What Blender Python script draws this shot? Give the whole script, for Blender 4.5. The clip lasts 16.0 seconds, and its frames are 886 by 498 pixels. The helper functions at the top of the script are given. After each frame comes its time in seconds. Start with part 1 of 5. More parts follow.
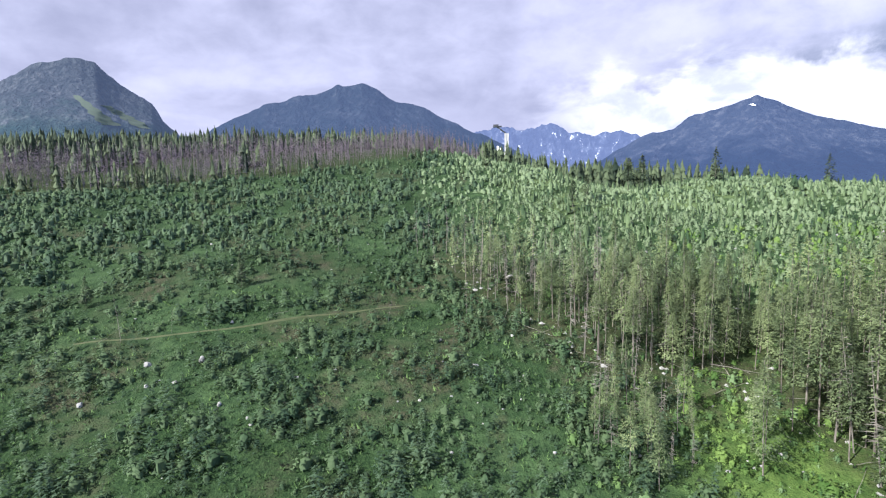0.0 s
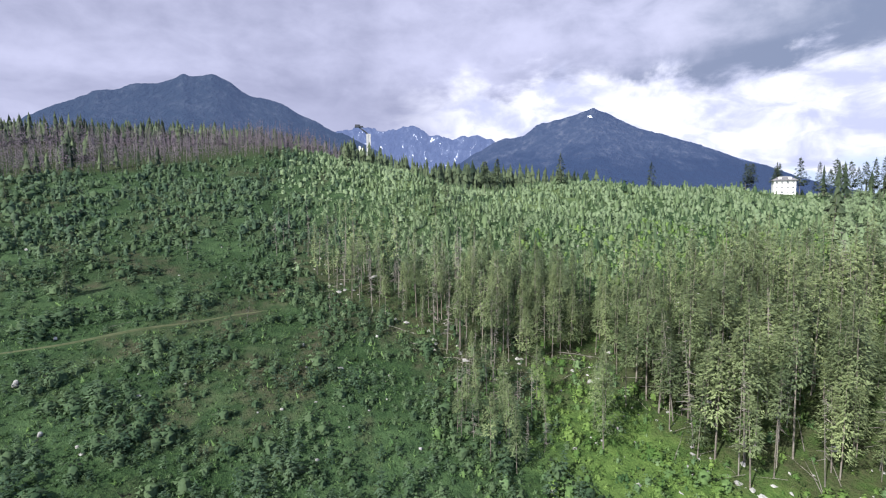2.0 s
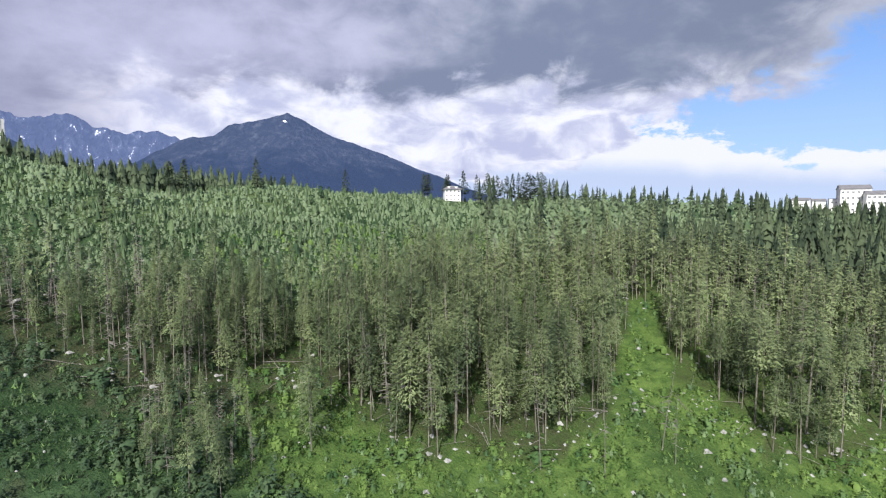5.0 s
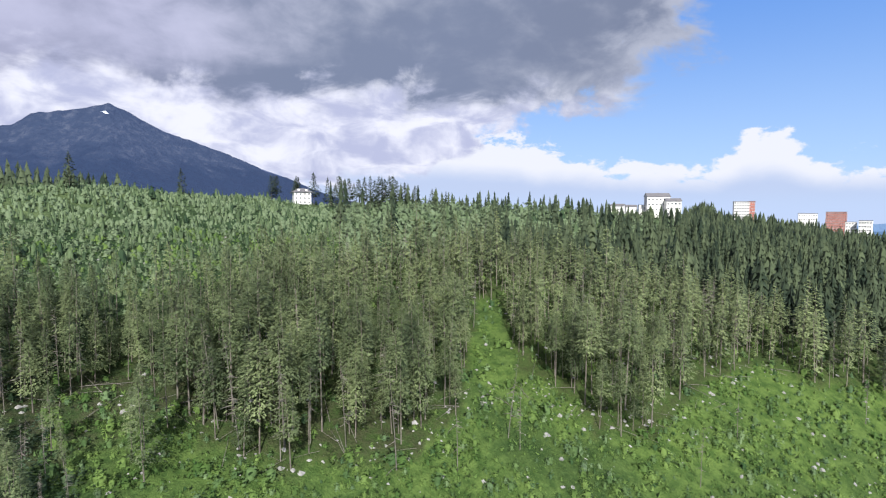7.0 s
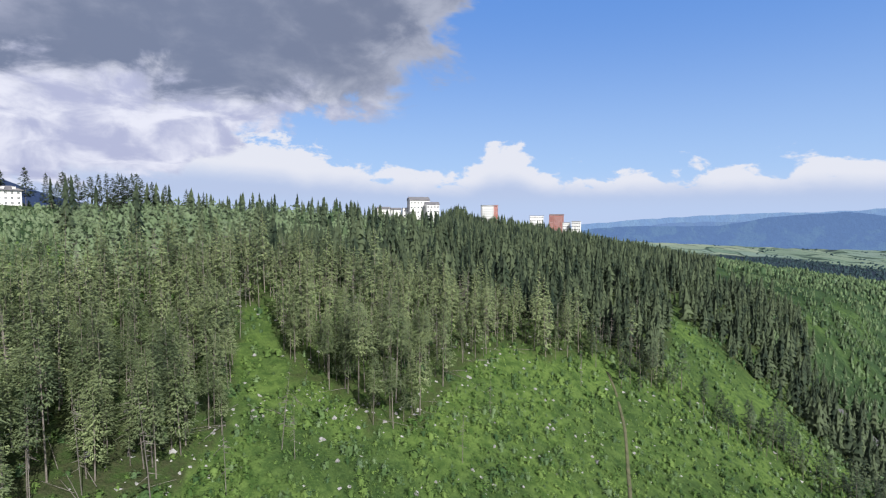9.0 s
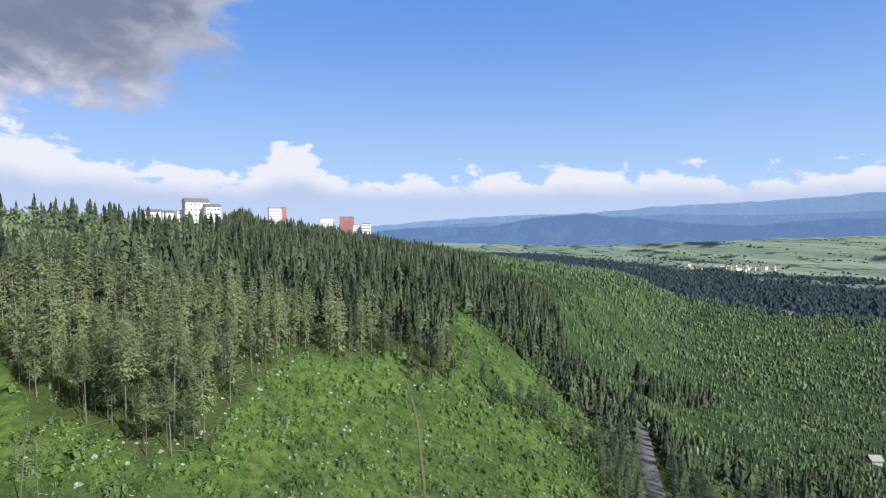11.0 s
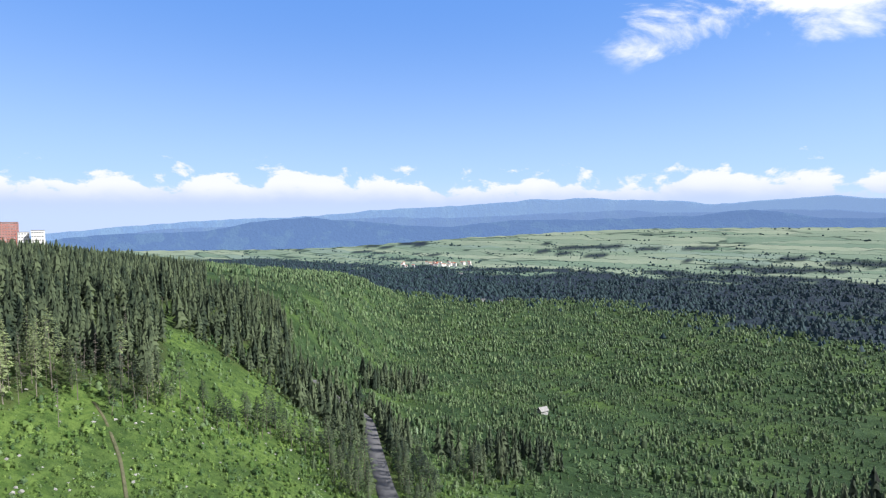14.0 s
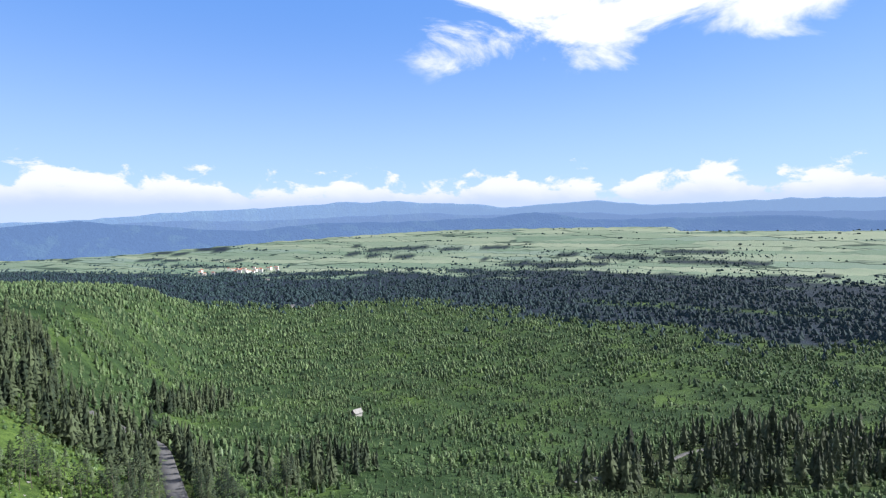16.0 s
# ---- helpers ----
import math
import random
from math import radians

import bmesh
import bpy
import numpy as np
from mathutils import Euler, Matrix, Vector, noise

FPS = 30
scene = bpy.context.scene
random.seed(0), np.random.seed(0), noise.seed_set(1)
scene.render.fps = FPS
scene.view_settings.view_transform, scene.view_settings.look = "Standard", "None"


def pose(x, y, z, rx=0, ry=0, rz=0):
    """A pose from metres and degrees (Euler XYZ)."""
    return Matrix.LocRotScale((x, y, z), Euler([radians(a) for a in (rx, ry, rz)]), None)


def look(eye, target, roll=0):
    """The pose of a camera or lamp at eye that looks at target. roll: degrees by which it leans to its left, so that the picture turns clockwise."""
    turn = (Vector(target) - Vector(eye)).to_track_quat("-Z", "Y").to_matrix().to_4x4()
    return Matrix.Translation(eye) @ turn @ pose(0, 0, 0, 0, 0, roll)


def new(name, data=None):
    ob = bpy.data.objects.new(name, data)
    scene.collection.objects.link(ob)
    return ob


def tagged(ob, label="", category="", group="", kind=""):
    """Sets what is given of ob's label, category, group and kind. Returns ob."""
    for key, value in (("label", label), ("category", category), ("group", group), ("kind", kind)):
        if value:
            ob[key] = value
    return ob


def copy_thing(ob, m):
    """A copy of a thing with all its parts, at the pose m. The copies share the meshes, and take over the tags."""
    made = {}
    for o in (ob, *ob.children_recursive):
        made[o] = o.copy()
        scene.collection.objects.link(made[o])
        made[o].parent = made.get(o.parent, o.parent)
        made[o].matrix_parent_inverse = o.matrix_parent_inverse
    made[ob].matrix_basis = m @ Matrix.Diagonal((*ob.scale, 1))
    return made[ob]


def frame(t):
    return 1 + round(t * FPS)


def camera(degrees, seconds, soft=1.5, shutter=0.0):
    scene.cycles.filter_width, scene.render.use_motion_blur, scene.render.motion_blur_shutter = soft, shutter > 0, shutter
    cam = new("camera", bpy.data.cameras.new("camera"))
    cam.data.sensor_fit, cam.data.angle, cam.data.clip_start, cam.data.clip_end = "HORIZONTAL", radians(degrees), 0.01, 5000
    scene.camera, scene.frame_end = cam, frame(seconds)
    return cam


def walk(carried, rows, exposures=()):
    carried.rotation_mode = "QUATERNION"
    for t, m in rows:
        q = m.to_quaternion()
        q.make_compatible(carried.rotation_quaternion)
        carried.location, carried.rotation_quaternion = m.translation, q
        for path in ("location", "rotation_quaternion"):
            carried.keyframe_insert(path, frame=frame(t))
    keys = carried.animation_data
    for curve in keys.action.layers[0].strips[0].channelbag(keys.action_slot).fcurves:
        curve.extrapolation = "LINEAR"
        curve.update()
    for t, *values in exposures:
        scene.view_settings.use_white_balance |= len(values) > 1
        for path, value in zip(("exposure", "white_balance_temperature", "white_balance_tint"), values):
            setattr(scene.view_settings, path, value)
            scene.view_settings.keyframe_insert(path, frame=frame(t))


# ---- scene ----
cam = camera(79.07, 16.0, 1.2)

# ---------------------------------------------------------------- camera: it hovers and turns to the right
# seconds, yaw, pitch, roll
TURN = [
    (0.0, 0.00, -4.85, -0.67),
    (0.5, -2.19, -4.92, -0.66),
    (1.0, -4.87, -4.91, -0.67),
    (1.5, -7.98, -4.90, -0.50),
    (2.0, -14.53, -4.90, -0.33),
    (2.5, -19.78, -4.88, -0.36),
    (3.0, -24.14, -4.83, -0.27),
    (3.5, -29.08, -4.79, -0.12),
    (4.0, -35.69, -4.68, -0.00),
    (4.5, -41.24, -4.61, -0.01),
    (4.7, -43.15, -4.56, -0.05),
    (6.8, -59.95, -4.16, 0.20),
    (7.0, -61.50, -4.10, 0.23),
    (7.5, -66.54, -4.06, 0.36),
    (8.0, -73.88, -3.93, 0.27),
    (8.5, -79.54, -3.82, 0.31),
    (9.0, -85.77, -3.72, 0.21),
    (9.5, -91.59, -3.60, 0.08),
    (9.7, -93.97, -3.53, 0.01),
    (11.8, -115.88, -3.38, -0.04),
    (12.0, -117.97, -3.35, -0.10),
    (12.5, -123.33, -3.30, -0.24),
    (13.0, -129.01, -3.26, -0.30),
    (13.5, -133.24, -3.25, -0.38),
    (14.0, -136.71, -3.17, -0.40),
    (14.5, -140.21, -3.15, -0.44),
    (15.0, -145.12, -3.12, -0.54),
    (15.5, -150.07, -3.11, -0.65),
    (16.0, -156.80, -3.08, -0.73),
]
EYE = (0.0, 0.0, 60.0)
walk(cam, [(t, pose(*EYE, 90 + p, 0, a) @ pose(0, 0, 0, 0, 0, r)) for t, a, p, r in TURN],
     exposures=[(0.0, 1.20, 6080, 10), (1.5, 1.02, 6150, 10), (3.5, 0.70, 6200, 10), (7.0, 0.58, 6200, 10), (9.0, 0.40, 6200, 10), (12.5, 0.62, 6200, 10), (16.0, 0.74, 6200, 10)])

# ---------------------------------------------------------------- sky, clouds and sun
SUN_AZ, SUN_EL = 237.0, 40.0        # degrees clockwise from north, degrees up


class Nodes:
    """Short hand for writing node trees."""

    def __init__(self, tree):
        self.t = tree
        tree.nodes.clear()

    def add(self, kind):
        return self.t.nodes.new(kind)

    def put(self, sock, v):
        if isinstance(v, bpy.types.NodeSocket):
            self.t.links.new(v, sock)
        elif isinstance(v, tuple) and sock.type == "RGBA" and len(v) == 3:
            sock.default_value = (*v, 1)
        else:
            sock.default_value = v

    def math(self, op, a, b=0.0, c=0.0, clamp=False):
        n = self.add("ShaderNodeMath")
        n.operation, n.use_clamp = op, clamp
        for s, v in zip(n.inputs, (a, b, c)):
            self.put(s, v)
        return n.outputs[0]

    def ramp(self, v, lo, hi, a=0.0, b=1.0):
        n = self.add("ShaderNodeMapRange")
        n.interpolation_type = "SMOOTHSTEP"
        for s, x in zip(n.inputs, (v, lo, hi, a, b)):
            self.put(s, x)
        return n.outputs[0]

    def mix(self, f, a, b):
        n = self.add("ShaderNodeMix")
        n.data_type = "RGBA"
        self.put(n.inputs[0], f)
        self.put(n.inputs[6], a)
        self.put(n.inputs[7], b)
        return n.outputs[2]

    def vec(self, x, y, z):
        n = self.add("ShaderNodeCombineXYZ")
        for s, v in zip(n.inputs, (x, y, z)):
            self.put(s, v)
        return n.outputs[0]

    def noise(self, v, scale, detail=4.0, rough=0.55, dist=0.0):
        n = self.add("ShaderNodeTexNoise")
        self.put(n.inputs["Vector"], v)
        self.put(n.inputs["Scale"], scale)
        self.put(n.inputs["Detail"], detail)
        self.put(n.inputs["Roughness"], rough)
        self.put(n.inputs["Distortion"], dist)
        return n.outputs[0]


def build_sky():
    world = bpy.data.worlds.new("sky")
    world.use_nodes = True
    scene.world = world
    k = Nodes(world.node_tree)
    sky = k.add("ShaderNodeTexSky")
    sky.sky_type, sky.sun_disc, sky.altitude = "NISHITA", False, 1300.0
    sky.sun_elevation, sky.sun_rotation = radians(SUN_EL), radians(SUN_AZ)
    sky.air_density, sky.dust_density, sky.ozone_density = 1.0, 0.6, 2.0
    co = k.add("ShaderNodeTexCoord").outputs["Generated"]
    sep = k.add("ShaderNodeSeparateXYZ")
    k.put(sep.inputs[0], co)
    x, y, z = sep.outputs
    el = k.math("MULTIPLY", k.math("ARCSINE", z), 57.2958)
    az = k.math("MULTIPLY", k.math("ARCTAN2", x, y), 57.2958)          # -180..180, clockwise from north
    # azimuth that runs on past south: -90..270
    az = k.math("ADD", az, k.math("MULTIPLY", k.math("LESS_THAN", az, -90.0), 360.0))
    zz = k.math("ADD", k.math("MAXIMUM", z, 0.0), 0.10)
    plane = k.vec(k.math("DIVIDE", x, zz), k.math("DIVIDE", y, zz), 0.0)
    angles = k.vec(az, el, 0.0)

    # the overcast deck over the mountains, ending in a ragged edge over the resort
    wob = k.noise(plane, 0.8, 3.0, 0.5)
    bent = k.vec(k.math("ADD", k.math("DIVIDE", x, zz), k.math("MULTIPLY", wob, 1.2)), k.math("ADD", k.math("DIVIDE", y, zz), k.math("MULTIPLY", wob, 0.7)), 2.0)
    big = k.noise(bent, 0.50, 7.0, 0.50, 0.2)
    fine = k.noise(k.vec(k.math("MULTIPLY", az, 0.20), k.math("MULTIPLY", k.math("ADD", el, k.math("MULTIPLY", wob, 3.0)), 0.34), 7.0), 1.0, 7.0, 0.56, 0.3)
    lumps = k.noise(k.vec(k.math("MULTIPLY", az, 0.13), k.math("MULTIPLY", el, 0.22), 1.0), 1.0, 7.0, 0.58, 0.3)
    edge = k.math("ADD", az, k.math("MULTIPLY", k.math("SUBTRACT", lumps, 0.5), 24.0))
    edge = k.math("SUBTRACT", edge, k.math("MULTIPLY", k.math("SUBTRACT", el, 10.0), 0.62))
    deck = k.ramp(edge, 79.0, 83.0, 1.0, 0.0)
    floor_ = k.math("ADD", el, k.math("MULTIPLY", k.math("SUBTRACT", lumps, 0.5), 16.0))
    floor_ = k.math("SUBTRACT", floor_, k.ramp(az, 78.0, 44.0, 5.0, -4.0))
    lift = k.ramp(az, 20.0, 46.0)
    open_ = k.math("SUBTRACT", 1.0, k.math("MULTIPLY", lift, k.ramp(floor_, 4.5, 6.5, 1.0, 0.0)))
    deck = k.math("MULTIPLY", deck, open_)
    west = k.ramp(k.math("ADD", az, k.math("MULTIPLY", big, 60.0)), 225.0, 250.0)
    deck = k.math("MAXIMUM", deck, k.math("MULTIPLY", west, k.ramp(big, 0.45, 0.6)))
    tone = k.math("ADD", k.math("MULTIPLY", big, 0.6), k.math("ADD", k.math("MULTIPLY", fine, 0.22), k.math("MULTIPLY", lumps, 0.18)))
    bright = k.ramp(k.math("ADD", tone, k.math("MULTIPLY", k.ramp(az, 35.0, 60.0), k.ramp(el, 9.0, 26.0, -0.07, 0.07))), 0.39, k.ramp(az, 0.0, 40.0, 0.74, 0.62))
    # a light gap low under the deck
    low = k.math("SUBTRACT", el, k.math("MULTIPLY", k.math("SUBTRACT", lumps, 0.5), 14.0))
    gap_az = k.math("MULTIPLY", k.ramp(az, 6.0, 22.0), k.ramp(az, 62.0, 92.0, 1.0, 0.0))
    gap = k.math("MULTIPLY", k.ramp(low, 9.5, 13.5, 1.0, 0.0), gap_az)
    glow = k.math("MULTIPLY", k.ramp(low, 7.0, 15.0, 0.55, 0.0), k.ramp(az, 20.0, -5.0, 0.0, 1.0))
    rim = k.math("MULTIPLY", k.ramp(k.math("ADD", edge, k.math("MULTIPLY", k.math("SUBTRACT", fine, 0.5), 16.0)), 72.0, 82.0), k.ramp(el, 10.0, 16.0, 0.35, 0.75))
    bright = k.math("MAXIMUM", k.math("MAXIMUM", k.math("MAXIMUM", bright, gap), glow), rim)
    grey = k.mix(k.ramp(az, 14.0, 48.0), (3.0, 3.1, 4.4), (2.35, 2.75, 3.95))
    grey = k.mix(k.ramp(az, 60.0, 80.0), grey, (2.3, 2.65, 3.75))
    white = k.mix(k.ramp(az, 30.0, 60.0), (6.0, 6.0, 7.8), (6.0, 6.2, 7.2))
    deck_col = k.mix(bright, grey, white)
    deck_col = k.mix(gap, deck_col, k.mix(k.ramp(k.math("SUBTRACT", fine, k.ramp(az, 35.0, 55.0, 0.0, 0.05)), 0.34, 0.62), (5.6, 5.8, 7.8), (9.8, 9.7, 10.6)))

    # white cumulus along the horizon
    puff = k.noise(k.vec(k.math("MULTIPLY", az, 0.22), k.math("MULTIPLY", el, 0.40), 3.0), 1.0, 8.0, 0.60, 0.25)
    row = k.noise(k.vec(k.math("MULTIPLY", az, 0.10), 0.0, 9.3), 1.0, 3.0, 0.6)
    top = k.math("ADD", 4.5, k.math("MULTIPLY", k.math("SUBTRACT", row, 0.5), 5.0))
    top = k.math("ADD", top, k.ramp(az, 84.0, 62.0, 0.0, 5.0))
    top = k.math("ADD", top, k.ramp(k.math("ABSOLUTE", k.math("SUBTRACT", az, 92.0)), 0.5, 4.5, 3.2, 0.0))
    over = k.math("DIVIDE", k.math("SUBTRACT", top, el), 1.7)
    body = k.math("ADD", over, k.math("MULTIPLY", k.math("SUBTRACT", puff, 0.5), 6.5))
    cum = k.math("MULTIPLY", k.ramp(body, 0.0, 0.6), k.ramp(el, 0.0, 2.6, 0.45, 1.0))
    shade = k.math("ADD", k.math("MULTIPLY", body, -0.8), k.math("ADD", el, k.math("MULTIPLY", k.math("SUBTRACT", puff, 0.5), 7.0)))
    cum_col = k.mix(k.ramp(shade, 0.0, 3.4), (5.9, 6.8, 9.0), (9.4, 9.4, 10.0))

    # a bright cloud high in the south-west and thin wisps
    sw = k.noise(k.vec(k.math("MULTIPLY", az, 0.07), k.math("MULTIPLY", el, 0.17), 5.0), 1.0, 7.0, 0.58, 0.5)
    swm = k.math("MULTIPLY", k.ramp(k.math("ADD", az, k.math("MULTIPLY", el, 0.5)), 155.0, 178.0), k.ramp(el, 11.5, 20.0))
    swc = k.ramp(k.math("ADD", sw, k.math("MULTIPLY", swm, 0.36)), 0.66, 0.80)
    swc = k.math("MULTIPLY", swc, k.ramp(swm, 0.0, 0.2))

    # clear air: pale near the horizon
    air = k.ramp(el, -6.0, 26.0, 1.0, 0.0)
    blue = k.mix(0.70, sky.outputs[0], (1.7, 4.1, 10.2))
    col = k.mix(k.math("POWER", air, 1.35), blue, (6.0, 8.0, 10.6))
    col = k.mix(k.ramp(el, -1.0, 5.0, 0.75, 0.0), col, (6.3, 7.4, 10.0))
    col = k.mix(cum, col, cum_col)
    col = k.mix(swc, col, (10.2, 10.2, 10.6))
    col = k.mix(deck, col, deck_col)
    bg = k.add("ShaderNodeBackground")
    k.put(bg.inputs[0], col)
    k.put(bg.inputs[1], 0.065)
    out = k.add("ShaderNodeOutputWorld")
    k.put(out.inputs[0], bg.outputs[0])


build_sky()
sun_data = bpy.data.lights.new("sun", "SUN")
sun_data.energy, sun_data.angle, sun_data.color = 5.0, radians(0.6), (1.0, 0.95, 0.88)
sun = new("sun", sun_data)
_a, _e = radians(SUN_AZ), radians(SUN_EL)
sun.matrix_world = look((math.sin(_a) * math.cos(_e) * 500, math.cos(_a) * math.cos(_e) * 500, math.sin(_e) * 500 + 60), (0, 0, 60))

# ---------------------------------------------------------------- terrain
CAM_Z = 60.0          # height of the flying camera over the slope beneath it


def sm(a):
    a = np.clip(a, 0.0, 1.0)
    return a * a * (3 - 2 * a)


def soft_min(a, b, k):
    h = np.clip(0.5 + 0.5 * (b - a) / k, 0, 1)
    return b * (1 - h) + a * h - k * h * (1 - h)


# north-south section of the mountainside: a steady slope that runs out into a broad valley
SEC_Y = np.array([-5200, -4300, -3300, -2600, -2200, -1800, -1000, -600, -400, -250, -130, 0, 300, 5200.0])
SEC_Z = np.array([-60, -84, -176, -226, -232, -226, -206, -188, -163, -130, -97, -60, 27, 1450.0])
_fy = np.arange(-5200, 5201, 20.0)
_fz = np.interp(_fy, SEC_Y, SEC_Z)
_ker = np.hanning(9) / np.hanning(9).sum()
_fz[6:-6] = np.convolve(_fz, _ker, "same")[6:-6]


def ground_z(x, y):
    """Height of the ground, in world metres."""
    x, y = np.asarray(x, float), np.asarray(y, float)
    z = np.interp(y, _fy, _fz)
    # the eastern spur with the resort on it
    east = soft_min(-3 - 0.155 * (50 - y), 2.0 + 0 * y, 8.0) - 0.12 * np.maximum(x - 900, 0)
    g = y + 100 + 0.95 * (x - 200)
    w = (1 - np.exp(-np.maximum(x - 60, 0) / 200.0)) * sm((g + 80) / 160)
    z = z * (1 - w) + np.maximum(east, z) * w
    # the crest and the flat ground behind it
    t = sm((x + 40) / 120)
    cap_w = 34 + 0.03 * (y - 330)
    cap_e = np.maximum(13 - 0.045 * (x - 60), -22) - 0.02 * np.maximum(y - 260, 0)
    cap = cap_w * (1 - t) + cap_e * t
    z = soft_min(z, cap, 7.0)
    # a hollow in the crest before the row of conifers
    z = z - 6.5 * np.exp(-((x - 92) / 34) ** 2 - ((y - 262) / 60) ** 2)
    # the wooded knoll beside the hotels
    z = z + 11 * np.exp(-((x - 640) / 48) ** 2 - ((y - 30) / 20) ** 2)
    # a dip before the resort
    z = z - 8 * np.exp(-((x - 470) / 130) ** 2 - ((y - 20) / 85) ** 2)
    r = np.hypot(x, y)
    a = 0.9 + np.minimum(r / 700.0, 3.0)
    z = z + a * (np.sin(x * 0.061 + 1.3 * np.sin(y * 0.037)) * np.sin(y * 0.053 + 0.7) + 0.5 * np.sin(x * 0.017 + y * 0.023))
    z = z + 0.35 * np.sin(x * 0.31 + 2 * np.sin(y * 0.19)) * np.sin(y * 0.27 + 1.1)
    return z + CAM_Z


# ---------------------------------------------------------------- materials
def material(name, dark, light, scale, rough=0.9, fine=None, bump=0.0, third=None, third_at=(0.6, 0.75), thin=0.0, per_object=0.0, metal=0.0, warp=0.0):
    """dark/light mixed by noise of `scale` per metre, with a second, finer noise, relief, and light let through thin leaves."""
    m = bpy.data.materials.new(name)
    m.use_nodes = True
    k = Nodes(m.node_tree)
    geo = k.add("ShaderNodeNewGeometry")
    pos = geo.outputs["Position"]
    n1 = k.noise(pos, scale, 3.0, 0.6, warp)
    fac = k.ramp(n1, 0.3, 0.7)
    if fine:
        n2 = k.noise(pos, fine, 3.0, 0.6)
        fac = k.math("ADD", k.math("MULTIPLY", fac, 0.6), k.math("MULTIPLY", k.ramp(n2, 0.25, 0.75), 0.4))
    if per_object:
        rnd = k.add("ShaderNodeObjectInfo").outputs["Random"]
        fac = k.math("ADD", fac, k.math("MULTIPLY", k.math("SUBTRACT", rnd, 0.5), per_object), clamp=True)
    if thin:
        own = k.add("ShaderNodeAttribute")
        own.attribute_name = "tint"
        fac = k.math("ADD", fac, k.math("MULTIPLY", own.outputs["Fac"], 0.75), clamp=True)
        isl = geo.outputs["Random Per Island"]
        fac = k.math("ADD", k.math("MULTIPLY", fac, 0.9), k.math("MULTIPLY", isl, 0.1), clamp=True)
    col = k.mix(fac, dark, light)
    if third:
        n3 = k.noise(pos, scale * 0.37, 4.0, 0.6, 0.4)
        col = k.mix(k.ramp(n3, *third_at), col, third)
    p = k.add("ShaderNodeBsdfPrincipled")
    k.put(p.inputs["Base Color"], col)
    k.put(p.inputs["Roughness"], rough)
    k.put(p.inputs["Metallic"], metal)
    k.put(p.inputs["Specular IOR Level"], 0.25)
    if bump:
        b = k.add("ShaderNodeBump")
        k.put(b.inputs["Strength"], 0.6)
        k.put(b.inputs["Distance"], bump)
        k.put(b.inputs["Height"], k.noise(pos, fine or scale * 6, 4.0, 0.65))
        k.put(p.inputs["Normal"], b.outputs[0])
    shader = p.outputs[0]
    if thin:
        # needles and leaves in a crown shade as one loose rounded mass
        out = k.add("ShaderNodeAttribute")
        out.attribute_name = "outward"
        turned = k.add("ShaderNodeVectorTransform")
        turned.vector_type, turned.convert_from, turned.convert_to = "NORMAL", "OBJECT", "WORLD"
        k.put(turned.inputs[0], out.outputs["Vector"])
        own_n = k.add("ShaderNodeVectorMath")
        own_n.operation = "MULTIPLY"
        k.put(own_n.inputs[0], geo.outputs["Normal"])
        k.put(own_n.inputs[1], (0.25, 0.25, 0.25))
        both = k.add("ShaderNodeVectorMath")
        k.put(both.inputs[0], own_n.outputs[0])
        k.put(both.inputs[1], turned.outputs[0])
        unit = k.add("ShaderNodeVectorMath")
        unit.operation = "NORMALIZE"
        k.put(unit.inputs[0], both.outputs[0])
        k.put(p.inputs["Normal"], unit.outputs[0])
        tr = k.add("ShaderNodeBsdfTranslucent")
        k.put(tr.inputs[0], col)
        mx = k.add("ShaderNodeMixShader")
        k.put(mx.inputs[0], thin)
        k.put(mx.inputs[1], shader)
        k.put(mx.inputs[2], tr.outputs[0])
        shader = mx.outputs[0]
    o = k.add("ShaderNodeOutputMaterial")
    k.put(o.inputs[0], shader)
    return m


